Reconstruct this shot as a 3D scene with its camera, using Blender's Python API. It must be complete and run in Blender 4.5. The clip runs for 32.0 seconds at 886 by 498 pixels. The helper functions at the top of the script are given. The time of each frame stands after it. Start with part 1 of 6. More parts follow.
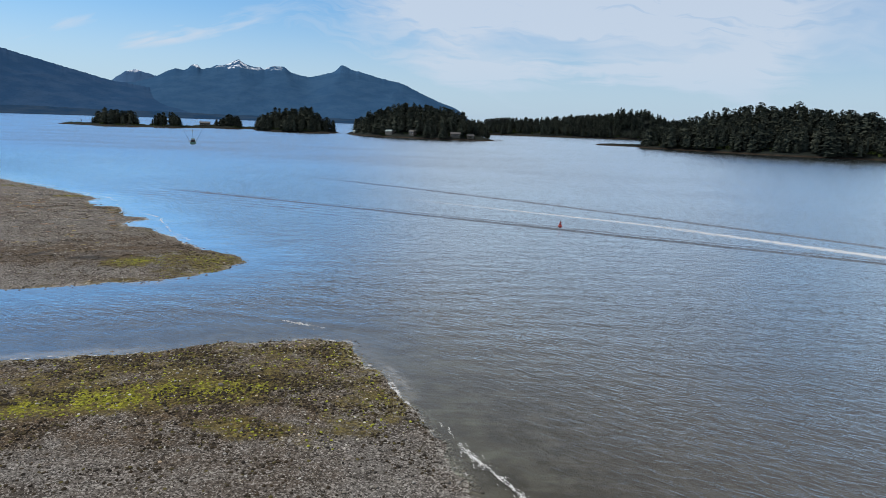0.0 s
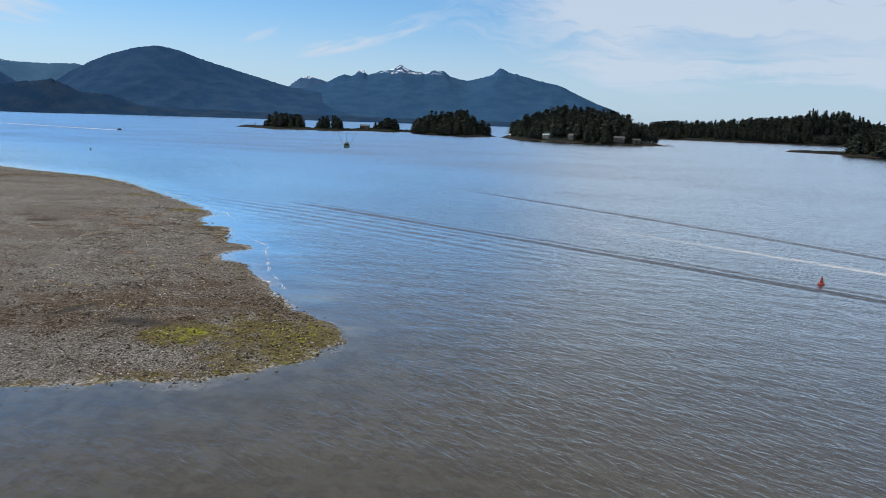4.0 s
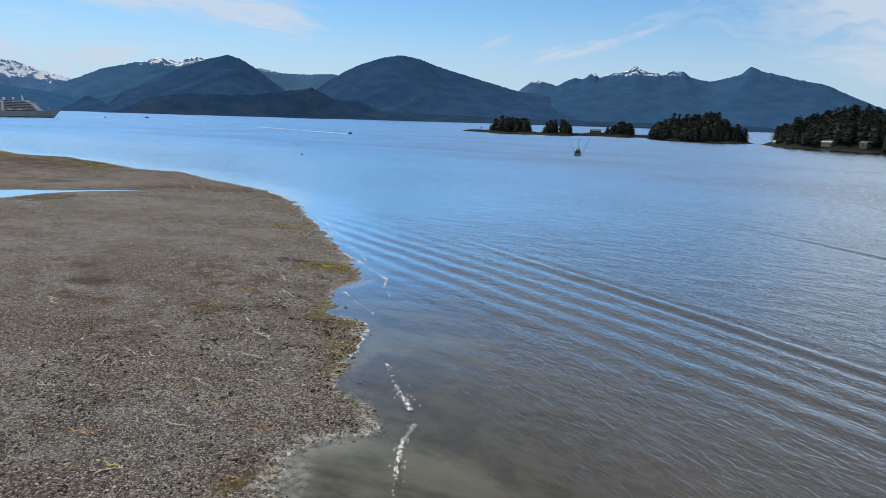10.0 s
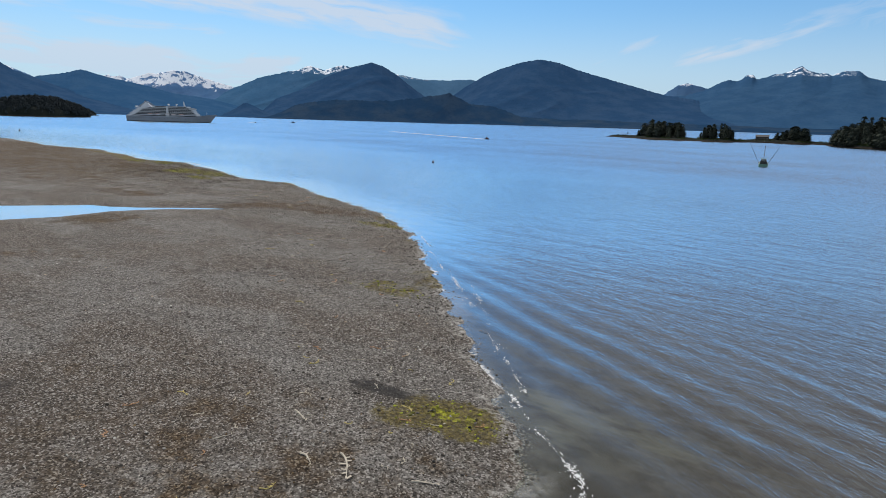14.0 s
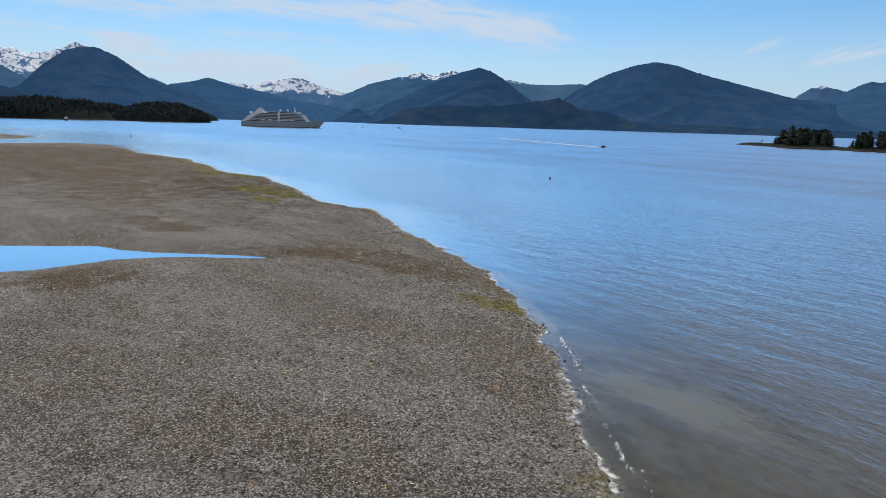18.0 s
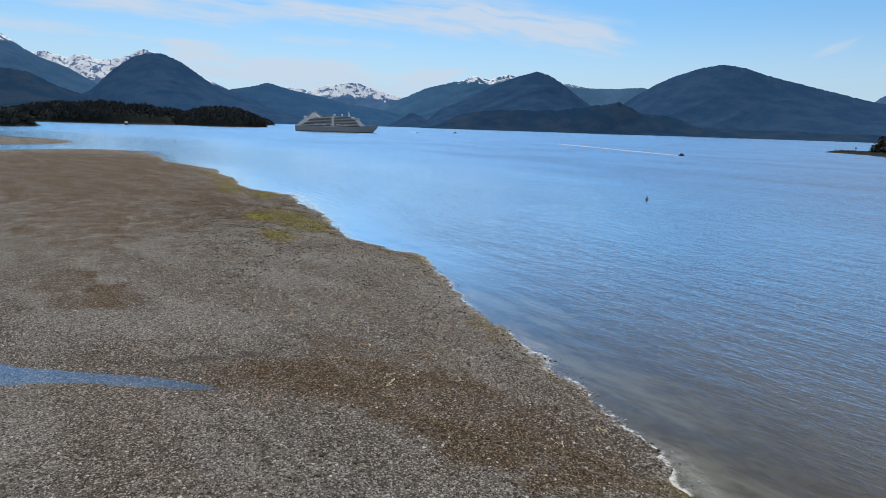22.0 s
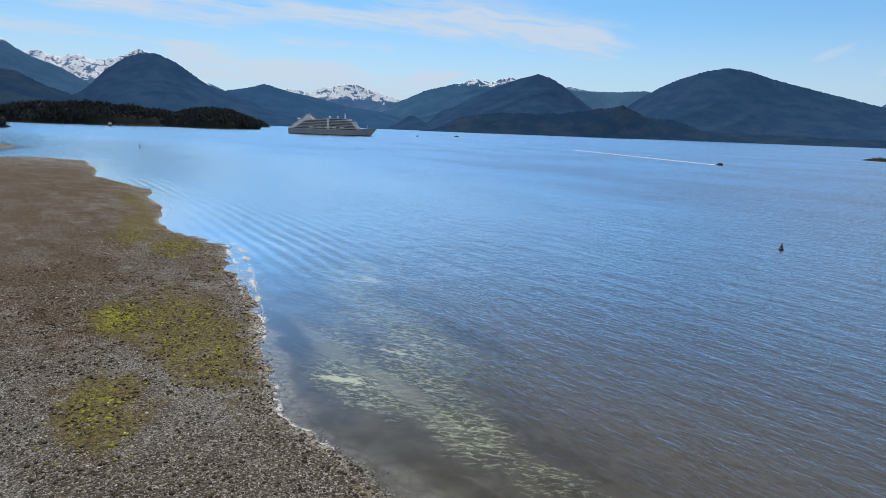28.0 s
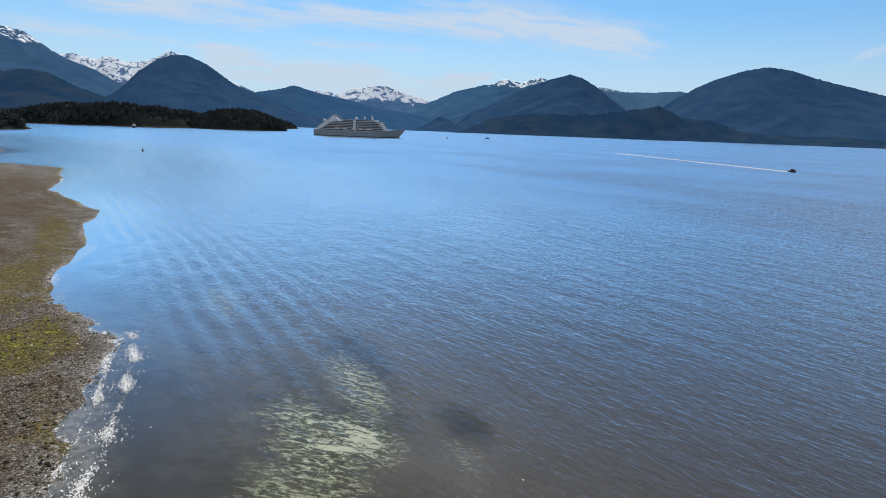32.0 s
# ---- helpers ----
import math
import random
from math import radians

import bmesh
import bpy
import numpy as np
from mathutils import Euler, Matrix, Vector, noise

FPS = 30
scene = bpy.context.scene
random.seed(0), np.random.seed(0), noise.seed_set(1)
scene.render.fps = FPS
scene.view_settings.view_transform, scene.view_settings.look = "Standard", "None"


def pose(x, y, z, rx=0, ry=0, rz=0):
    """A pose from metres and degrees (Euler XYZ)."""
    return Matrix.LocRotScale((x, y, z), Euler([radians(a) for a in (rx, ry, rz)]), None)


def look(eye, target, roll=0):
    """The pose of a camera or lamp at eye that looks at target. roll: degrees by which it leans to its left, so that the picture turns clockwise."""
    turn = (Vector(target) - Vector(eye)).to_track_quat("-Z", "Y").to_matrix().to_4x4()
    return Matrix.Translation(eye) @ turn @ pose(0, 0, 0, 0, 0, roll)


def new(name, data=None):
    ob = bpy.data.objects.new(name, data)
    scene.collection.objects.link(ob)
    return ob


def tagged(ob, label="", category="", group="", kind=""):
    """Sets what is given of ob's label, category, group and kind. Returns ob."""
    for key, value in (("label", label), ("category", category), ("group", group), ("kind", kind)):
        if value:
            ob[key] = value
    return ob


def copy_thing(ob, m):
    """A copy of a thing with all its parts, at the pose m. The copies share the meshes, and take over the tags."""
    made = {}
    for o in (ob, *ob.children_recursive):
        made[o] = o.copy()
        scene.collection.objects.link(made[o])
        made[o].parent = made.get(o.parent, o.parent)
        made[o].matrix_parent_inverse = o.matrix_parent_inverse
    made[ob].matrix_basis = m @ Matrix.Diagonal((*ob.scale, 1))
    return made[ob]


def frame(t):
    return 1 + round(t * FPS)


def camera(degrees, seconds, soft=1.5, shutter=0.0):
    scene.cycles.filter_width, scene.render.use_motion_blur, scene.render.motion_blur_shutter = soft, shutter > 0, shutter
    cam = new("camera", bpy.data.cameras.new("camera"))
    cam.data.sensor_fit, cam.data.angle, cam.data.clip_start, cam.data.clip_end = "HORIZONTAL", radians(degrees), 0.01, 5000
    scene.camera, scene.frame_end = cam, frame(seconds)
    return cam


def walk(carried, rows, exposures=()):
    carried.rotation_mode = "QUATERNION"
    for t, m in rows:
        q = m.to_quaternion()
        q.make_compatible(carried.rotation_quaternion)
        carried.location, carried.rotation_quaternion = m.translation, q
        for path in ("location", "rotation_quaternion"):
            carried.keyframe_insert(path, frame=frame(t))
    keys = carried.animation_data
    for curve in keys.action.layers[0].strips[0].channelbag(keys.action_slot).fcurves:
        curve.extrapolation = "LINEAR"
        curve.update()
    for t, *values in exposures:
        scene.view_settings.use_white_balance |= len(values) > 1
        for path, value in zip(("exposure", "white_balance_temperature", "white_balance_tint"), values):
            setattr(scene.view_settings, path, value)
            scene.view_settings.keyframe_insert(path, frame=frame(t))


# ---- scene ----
# A tidal flat beside a sheltered sound, seen from about 22 m up. x east, y north, z up from the water.
cam = camera(69.95, 32.0, soft=0.6)
# seconds, eye, yaw to the left of +y, pitch, lean
ROWS = [
    (0, 15.4, 1.1, 23.48, 6.78, -11.34, 1.90),
    (1, 13.4, 10.8, 23.40, 10.22, -11.40, 1.88),
    (2, 10.7, 20.6, 23.44, 13.63, -11.45, 1.89),
    (3, 7.4, 30.7, 23.50, 17.06, -11.48, 1.89),
    (4, 3.4, 41.1, 23.44, 20.49, -11.52, 1.88),
    (5, -1.1, 51.6, 23.28, 23.88, -11.57, 1.86),
    (6, -6.6, 62.4, 23.10, 27.23, -11.60, 1.84),
    (7, -12.8, 73.0, 22.83, 30.57, -11.64, 1.83),
    (8, -19.8, 83.4, 22.55, 33.95, -11.68, 1.80),
    (9, -27.6, 93.5, 22.30, 37.23, -11.71, 1.76),
    (10, -36.1, 103.2, 22.00, 40.44, -11.73, 1.74),
    (11, -45.5, 112.4, 21.59, 43.56, -11.72, 1.72),
    (12, -55.5, 120.8, 21.05, 46.59, -11.69, 1.69),
    (13, -65.4, 128.4, 20.57, 49.63, -11.64, 1.66),
    (14, -75.3, 135.4, 20.40, 52.45, -11.60, 1.64),
    (15, -85.4, 142.2, 20.55, 55.11, -11.55, 1.66),
    (16, -95.7, 148.5, 20.79, 57.50, -11.51, 1.69),
    (17, -105.8, 154.2, 21.03, 59.75, -11.46, 1.69),
    (18, -116.0, 159.3, 21.28, 61.83, -11.42, 1.68),
    (19, -126.5, 164.3, 21.45, 63.64, -11.37, 1.66),
    (20, -137.6, 168.9, 21.50, 65.24, -11.31, 1.67),
    (21, -149.1, 173.4, 21.48, 66.27, -11.24, 1.71),
    (22, -160.9, 177.8, 21.47, 66.71, -11.16, 1.76),
    (23, -172.7, 182.2, 21.54, 66.65, -11.10, 1.82),
    (24, -183.8, 186.1, 21.62, 66.64, -11.05, 1.87),
    (25, -194.7, 189.5, 21.72, 66.60, -11.00, 1.92),
    (26, -205.6, 192.8, 21.86, 66.58, -10.97, 1.98),
    (27, -216.8, 196.4, 22.03, 66.57, -10.95, 2.03),
    (28, -228.6, 200.6, 22.19, 66.56, -10.92, 2.05),
    (29, -240.9, 205.1, 22.28, 66.54, -10.91, 2.04),
    (29.5, -247.0, 207.5, 22.28, 66.58, -10.90, 2.04),
    (30, -253.1, 209.8, 22.27, 66.73, -10.89, 2.03),
    (30.5, -259.2, 212.0, 22.24, 66.95, -10.87, 2.02),
    (31, -265.3, 214.0, 22.22, 67.32, -10.87, 2.01),
    (31.5, -271.4, 216.0, 22.20, 67.99, -10.88, 2.01),
    (32, -277.6, 218.0, 22.17, 69.15, -10.89, 2.02),
]


def flight(t, x, y, z, yaw, pitch, lean):
    a, b = radians(yaw), radians(pitch)
    ahead = Vector((-math.sin(a) * math.cos(b), math.cos(a) * math.cos(b), math.sin(b)))
    return (t, look((x, y, z), Vector((x, y, z)) + ahead, lean))


walk(cam, [flight(*row) for row in ROWS])

# ---- sky, sun ----
SUN_AZ, SUN_EL = 79.0, 54.0
world = bpy.data.worlds.new("sky")
scene.world = world
world.use_nodes = True


class Nodes:
    """Short hand for node trees."""

    def __init__(self, tree):
        self.t = tree
        tree.nodes.clear()

    def add(self, kind, **sockets):
        n = self.t.nodes.new(kind)
        for k, v in sockets.items():
            self.put(n, k, v)
        return n

    def put(self, n, k, v):
        key = int(k[1:]) if k[0] == "i" and k[1:].isdigit() else k.replace("_", " ")
        s = n.inputs[key]
        if isinstance(v, bpy.types.NodeSocket):
            self.t.links.new(v, s)
        elif isinstance(v, bpy.types.Node):
            self.t.links.new(v.outputs[0], s)
        else:
            s.default_value = v

    def math(self, op, a, b=0.0, clamp=False):
        n = self.add("ShaderNodeMath", i0=a, i1=b)
        n.operation, n.use_clamp = op, clamp
        return n.outputs[0]

    def ramp(self, x, lo, hi, a=0.0, b=1.0, smooth=True):
        n = self.add("ShaderNodeMapRange", i0=x, i1=lo, i2=hi, i3=a, i4=b)
        n.interpolation_type = "SMOOTHSTEP" if smooth else "LINEAR"
        return n.outputs[0]

    def mix(self, f, a, b):
        n = self.add("ShaderNodeMix")
        n.data_type = "RGBA"
        self.put(n, "i0", f), self.put(n, "i6", a), self.put(n, "i7", b)
        return n.outputs[2]

    def noise(self, vec, scale, detail=3.0, rough=0.55, distort=0.0):
        n = self.add("ShaderNodeTexNoise", Scale=scale, Detail=detail, Roughness=rough, Distortion=distort)
        if vec is not None:
            self.put(n, "Vector", vec)
        return n.outputs[0]

    def scaled(self, vec, x, y, z, turn=0.0):
        if turn:
            r = self.add("ShaderNodeMapping", Rotation=(0, 0, radians(-turn)))
            self.put(r, "Vector", vec)
            vec = r.outputs[0]
        n = self.add("ShaderNodeMapping", Scale=(x, y, z))
        self.put(n, "Vector", vec)
        return n.outputs[0]

    def attr(self, name):
        n = self.add("ShaderNodeAttribute")
        n.attribute_name = name
        return n.outputs["Fac"]


def rgb(r, g, b):
    return (r, g, b, 1.0)


w = Nodes(world.node_tree)
blue = w.add("ShaderNodeTexSky")
blue.sky_type, blue.sun_disc = "NISHITA", False
blue.sun_elevation, blue.sun_rotation = radians(SUN_EL), radians(-SUN_AZ)
blue.air_density, blue.dust_density, blue.ozone_density = 1.0, 0.6, 2.2
way = w.add("ShaderNodeTexCoord").outputs["Generated"]
sep = w.add("ShaderNodeSeparateXYZ", Vector=way)
up = w.math("MAXIMUM", sep.outputs[2], 0.0)
lift = w.math("ADD", up, 0.14)
flat = w.add("ShaderNodeCombineXYZ", X=w.math("DIVIDE", sep.outputs[0], lift), Y=w.math("DIVIDE", sep.outputs[1], lift))
# bearing and height of both ends, width and density of the streaks
STREAKS = [(106, 6.4, 84, 5.6, 0.013, 0.85), (82, 9.4, 62, 7.6, 0.014, 0.8), (94, 3.6, 62, 2.6, 0.022, 0.75), (100, 8.4, 82, 7.6, 0.013, 1.0), (98, 9.6, 72, 8.2, 0.016, 0.9), (74, 10.4, 49.5, 6.7, 0.030, 0.95), (67, 9.4, 52, 7.3, 0.020, 0.5), (83, 6.8, 70, 6.3, 0.011, 0.8), (69.8, 4.4, 64.4, 4.7, 0.013, 1.0),
           (92, 5.0, 74, 3.3, 0.026, 0.9), (84, 4.8, 66, 3.0, 0.022, 0.6), (34.8, 4.2, 22, 8.4, 0.012, 1.0), (41.5, 4.3, 33.6, 7.8, 0.009, 0.6), (25, 8.4, 2, 7.0, 0.060, 0.45), (16, 10.5, -26, 7.8, 0.045, 0.9), (12, 4.4, -24, 4.0, 0.030, 0.7)]
# thin cirrus: long streaks, a broad veil that thickens towards the south-east, and low haze
streak = w.noise(w.scaled(flat, 0.20, 0.80, 1.0, 62.0), 1.0, 3.0, 0.45)
wisps = w.noise(w.scaled(flat, 0.32, 1.9, 1.0, 74.0), 1.1, 5.0, 0.55, 0.15)
veil = w.noise(flat, 0.33, 4.0, 0.5)
side = w.ramp(sep.outputs[0], -0.62, 0.10, -0.18, 0.24)
cover = w.math("ADD", w.ramp(streak, 0.50, 0.68), w.math("MULTIPLY", w.ramp(wisps, 0.54, 0.72), 0.4))
bank = w.math("ADD", w.ramp(w.math("ADD", veil, side), 0.40, 0.74), 0.0)
cover = w.math("ADD", w.math("MULTIPLY", cover, 0.34), w.math("MULTIPLY", w.math("MULTIPLY", bank, w.ramp(streak, 0.30, 0.56, 0.40, 1.0)), 0.64), True)


def cirrus(az0, el0, az1, el1, wide, dense):
    """A feathered streak between two bearings and heights in the sky."""
    ends = [Vector((-math.sin(radians(z)) * math.cos(radians(h)), math.cos(radians(z)) * math.cos(radians(h)), math.sin(radians(h)))) for z, h in ((az0, el0), (az1, el1))]
    mid = (ends[0] + ends[1]).normalized()
    along = (ends[1] - ends[0]).normalized()
    across = mid.cross(along).normalized()
    half = (ends[1] - ends[0]).length / 2
    dots = []
    for axis_ in (along, across, mid):
        d = w.add("ShaderNodeVectorMath")
        d.operation = "DOT_PRODUCT"
        w.put(d, "i0", way), w.put(d, "i1", axis_)
        dots.append(d.outputs["Value"])
    u, v = dots[0], dots[1]
    bend = w.noise(w.add("ShaderNodeCombineXYZ", X=w.math("MULTIPLY", u, 7.0), Y=w.math("MULTIPLY", v, 14.0), Z=az1), 1.0, 3.0, 0.55)
    v = w.math("ADD", v, w.math("MULTIPLY", w.math("SUBTRACT", bend, 0.5), wide * 1.8))
    fibre = w.noise(w.add("ShaderNodeCombineXYZ", X=w.math("MULTIPLY", u, 8.0), Y=w.math("MULTIPLY", v, 85.0), Z=az0), 1.0, 4.0, 0.55)
    cloudy = w.noise(w.add("ShaderNodeCombineXYZ", X=w.math("MULTIPLY", u, 11.0), Y=w.math("MULTIPLY", v, 40.0), Z=el0), 1.0, 5.0, 0.6, 0.6)
    grain = w.math("ADD", w.math("MULTIPLY", fibre, 0.68), w.math("MULTIPLY", cloudy, 0.32))
    body = w.ramp(w.math("ABSOLUTE", v), 0.0, wide * 1.9, 1.0, 0.0)
    body = w.math("POWER", body, 1.4)
    taper = w.ramp(w.math("ABSOLUTE", u), half * 0.55, half * 1.2, 1.0, 0.0)
    front = w.ramp(dots[2], 0.3, 0.5)
    m = w.math("MULTIPLY", w.math("MULTIPLY", body, taper), w.math("MULTIPLY", front, w.ramp(grain, 0.26, 0.60)))
    return w.math("MULTIPLY", m, dense)


for band in STREAKS:
    cover = w.math("ADD", cover, cirrus(*band), True)
east = w.ramp(sep.outputs[0], -0.82, -0.30)
over = w.math("MULTIPLY", w.ramp(veil, 0.25, 0.65, 0.68, 0.90), w.ramp(east, 0.0, 1.0, 0.85, 1.0, False))
rise = w.math("SUBTRACT", up, w.ramp(east, 0.0, 1.0, 0.14, 0.0, False))
cover = w.math("ADD", cover, w.math("MULTIPLY", w.ramp(rise, 0.18, 0.46), over), True)
haze = w.ramp(up, 0.0, 0.18, 0.82, 0.18)
cover = w.math("MULTIPLY", w.math("MAXIMUM", cover, haze), 0.86, True)
cloud = w.mix(w.ramp(up, 0.0, 0.10), rgb(5.2, 6.5, 8.2), rgb(6.05, 6.85, 8.0))
# dimmer grey overhead, above the camera's view, for the near water to mirror
cloud = w.mix(w.ramp(up, 0.17, 0.36), cloud, rgb(4.5, 4.6, 4.95))
tint = w.add("ShaderNodeMix")
tint.data_type, tint.blend_type = "RGBA", "MULTIPLY"
w.put(tint, "i0", 1.0), w.put(tint, "i6", blue.outputs[0]), w.put(tint, "i7", w.mix(w.ramp(up, 0.02, 0.20), rgb(0.60, 0.95, 1.24), w.mix(w.ramp(up, 0.22, 0.50), rgb(0.44, 0.90, 1.22), rgb(0.34, 0.64, 0.90))))
deep = tint.outputs[2]
bg = w.add("ShaderNodeBackground", Color=w.mix(cover, deep, cloud), Strength=0.1)
w.add("ShaderNodeOutputWorld", Surface=bg)

sun_data = bpy.data.lights.new("sun", "SUN")
sun_data.energy, sun_data.angle, sun_data.color = 3.2, radians(0.53), (1.0, 0.95, 0.87)
sun = new("sun", sun_data)
a, e = radians(SUN_AZ), radians(SUN_EL)
sun.matrix_world = look((-math.sin(a) * math.cos(e) * 300, math.cos(a) * math.cos(e) * 300, math.sin(e) * 300), (0, 0, 0))

# ---- materials ----
def material(name):
    m = bpy.data.materials.new(name)
    m.use_nodes = True
    return m, Nodes(m.node_tree)


def finish(n, color, rough=0.6, metal=0.0, bump=None, strength=0.4, dist=0.05, spec=0.5):
    p = n.add("ShaderNodeBsdfPrincipled", Roughness=rough, Metallic=metal)
    n.put(p, "Base_Color", color)
    p.inputs["Specular IOR Level"].default_value = spec
    if bump is not None:
        b = n.add("ShaderNodeBump", Strength=strength, Distance=dist)
        n.put(b, "Height", bump)
        n.put(p, "Normal", b.outputs[0])
    n.add("ShaderNodeOutputMaterial", Surface=p)


def where(n):
    return n.add("ShaderNodeTexCoord").outputs["Object"]


def plain(name, c, rough=0.5, metal=0.0, vary=0.25, scale=1.2, grime=0.0):
    """Paint, metal or wood with grain and dirt at two scales."""
    m, n = material(name)
    v = where(n)
    f = n.noise(v, scale, 4.0, 0.6)
    g = n.noise(v, scale * 9.0, 3.0, 0.6)
    mixf = n.math("ADD", n.math("MULTIPLY", n.ramp(f, 0.3, 0.7), 0.7), n.math("MULTIPLY", g, 0.3))
    dark = rgb(*[k * (1 - vary) for k in c])
    col = n.mix(mixf, dark, rgb(*c))
    if grime:
        col = n.mix(n.math("MULTIPLY", n.ramp(n.noise(n.scaled(v, 1, 1, 0.15), scale * 2.0, 5.0, 0.7), 0.5, 0.75), grime), col, rgb(0.16, 0.12, 0.08))
    finish(n, col, n.ramp(g, 0.2, 0.8, rough * 0.85, min(1.0, rough * 1.15)), metal, g, 0.15, 0.01)
    return m


def shore_ground():
    """Gravel, mud, shell hash, rockweed and algae of the flat, some with shade painted in."""
    m, n = material("tidal_gravel")
    v = where(n)
    shore, algae, weed_shade, wet = n.attr("shore"), n.attr("algae"), n.attr("weed_shade"), n.attr("wet")
    big, mid, fine = n.noise(n.scaled(v, 0.7, 1.3, 1.0, 15.0), 0.06, 5.0, 0.62), n.noise(v, 0.33, 5.0, 0.65), n.noise(v, 2.6, 5.0, 0.7)
    cell = n.add("ShaderNodeTexVoronoi", Scale=10.0)
    warp = n.add("ShaderNodeVectorMath")
    warp.operation = "MULTIPLY_ADD"
    shake = n.add("ShaderNodeTexNoise", Scale=6.0, Detail=2.0)
    n.put(shake, "Vector", v), n.put(warp, "i0", shake.outputs["Color"]), n.put(warp, "i1", (0.22, 0.22, 0.0)), n.put(warp, "i2", v)
    n.put(cell, "Vector", warp.outputs[0])
    grain = n.add("ShaderNodeSeparateColor", Color=cell.outputs["Color"]).outputs[0]
    cell2 = n.add("ShaderNodeTexVoronoi", Scale=3.6)
    n.put(cell2, "Vector", n.scaled(v, 1.0, 1.5, 1.0, 31.0))
    grain2 = n.add("ShaderNodeSeparateColor", Color=cell2.outputs["Color"])
    gravel = n.mix(n.ramp(big, 0.43, 0.56), rgb(0.182, 0.168, 0.152), rgb(0.128, 0.104, 0.083))
    bands = n.noise(n.scaled(v, 0.55, 1.5, 1.0, 24.0), 0.11, 6.0, 0.66, 0.4)
    gravel = n.mix(n.ramp(bands, 0.54, 0.64, 0.0, 0.45), gravel, rgb(0.240, 0.224, 0.204))
    gravel = n.mix(n.ramp(bands, 0.47, 0.38, 0.0, 0.70), gravel, rgb(0.090, 0.074, 0.060))
    gravel = n.mix(n.math("MULTIPLY", n.ramp(mid, 0.50, 0.34), 0.5), gravel, rgb(0.075, 0.064, 0.052))
    grit = n.noise(v, 3.6, 6.0, 0.82)
    gravel = n.mix(n.ramp(grit, 0.48, 0.37, 0.0, 0.92), gravel, rgb(0.026, 0.022, 0.018))
    gravel = n.mix(n.ramp(grit, 0.53, 0.63, 0.0, 0.70), gravel, rgb(0.40, 0.37, 0.33))
    gravel = n.mix(n.ramp(grain, 0.0, 0.46, 0.92, 0.0), gravel, rgb(0.030, 0.026, 0.022))
    clump = n.noise(v, 1.15, 6.0, 0.78)
    gravel = n.mix(n.ramp(clump, 0.46, 0.33, 0.0, 0.80), gravel, rgb(0.030, 0.025, 0.020))
    gravel = n.mix(n.ramp(grain, 0.72, 1.0, 0.0, 0.85), gravel, rgb(0.44, 0.41, 0.375))
    shellmask = n.math("MULTIPLY", n.ramp(grain2.outputs[0], 0.94, 0.965), n.ramp(cell2.outputs["Distance"], 0.30, 0.14))
    shellmask = n.math("MULTIPLY", shellmask, n.ramp(n.noise(v, 0.13, 3.0), 0.40, 0.62, 0.12, 1.0))
    gravel = n.mix(shellmask, gravel, n.mix(grain2.outputs[1], rgb(0.52, 0.47, 0.38), rgb(0.60, 0.58, 0.54)))
    # rust-brown rockweed; its western patches also paint in the shade between clods
    wmask = n.ramp(n.math("ADD", weed_shade, n.math("MULTIPLY", n.math("SUBTRACT", n.noise(v, 0.22, 7.0, 0.72), 0.5), 2.0)), 0.36, 0.80)
    wmask = n.math("MULTIPLY", wmask, n.ramp(bands, 0.42, 0.55, 0.55, 1.0))
    weedcol = n.mix(n.ramp(fine, 0.38, 0.62), rgb(0.028, 0.018, 0.010), rgb(0.108, 0.070, 0.036))
    weedcol = n.mix(n.ramp(grain, 0.72, 0.95, 0.0, 0.9), weedcol, rgb(0.26, 0.20, 0.13))
    weedcol = n.mix(n.ramp(grain, 0.30, 0.0, 0.0, 0.8), weedcol, rgb(0.014, 0.010, 0.006))
    col = n.mix(n.math("MULTIPLY", wmask, 0.85), gravel, weedcol)
    # olive fringe along the edge and bright algae beds
    edge = n.math("MULTIPLY", n.ramp(shore, 0.2, 6.5, 1.0, 0.0), n.ramp(n.noise(v, 0.045, 3.0), 0.42, 0.58, 0.1, 0.75))
    amask = n.math("MAXIMUM", algae, n.math("MULTIPLY", edge, 0.72))
    asum = n.math("ADD", amask, n.math("MULTIPLY", n.math("SUBTRACT", n.noise(v, 0.26, 8.0, 0.74), 0.5), 2.1))
    olive = n.mix(n.ramp(fine, 0.40, 0.64), rgb(0.060, 0.047, 0.018), rgb(0.205, 0.162, 0.048))
    col = n.mix(n.math("MULTIPLY", n.ramp(asum, 0.30, 0.62), 0.80), col, olive)
    bright = n.mix(n.ramp(fine, 0.42, 0.66), rgb(0.150, 0.142, 0.020), rgb(0.420, 0.430, 0.036))
    bsum = n.math("ADD", algae, n.math("MULTIPLY", n.math("SUBTRACT", n.noise(v, 0.55, 8.0, 0.80), 0.5), 3.4))
    col = n.mix(n.math("MULTIPLY", n.ramp(bsum, 0.82, 1.15), 0.88), col, bright)
    # barnacles and dried salt on the lip of the shore
    lip = n.math("MULTIPLY", n.ramp(shore, -0.6, 0.25), n.ramp(shore, 0.3, 1.5, 1.0, 0.0))
    lip = n.math("MULTIPLY", lip, n.ramp(n.math("ADD", n.noise(v, 1.7, 6.0, 0.75), n.math("MULTIPLY", n.noise(v, 0.08, 2.0), 0.35)), 0.66, 0.78))
    col = n.mix(n.math("MULTIPLY", lip, 0.6), col, rgb(0.55, 0.53, 0.48))
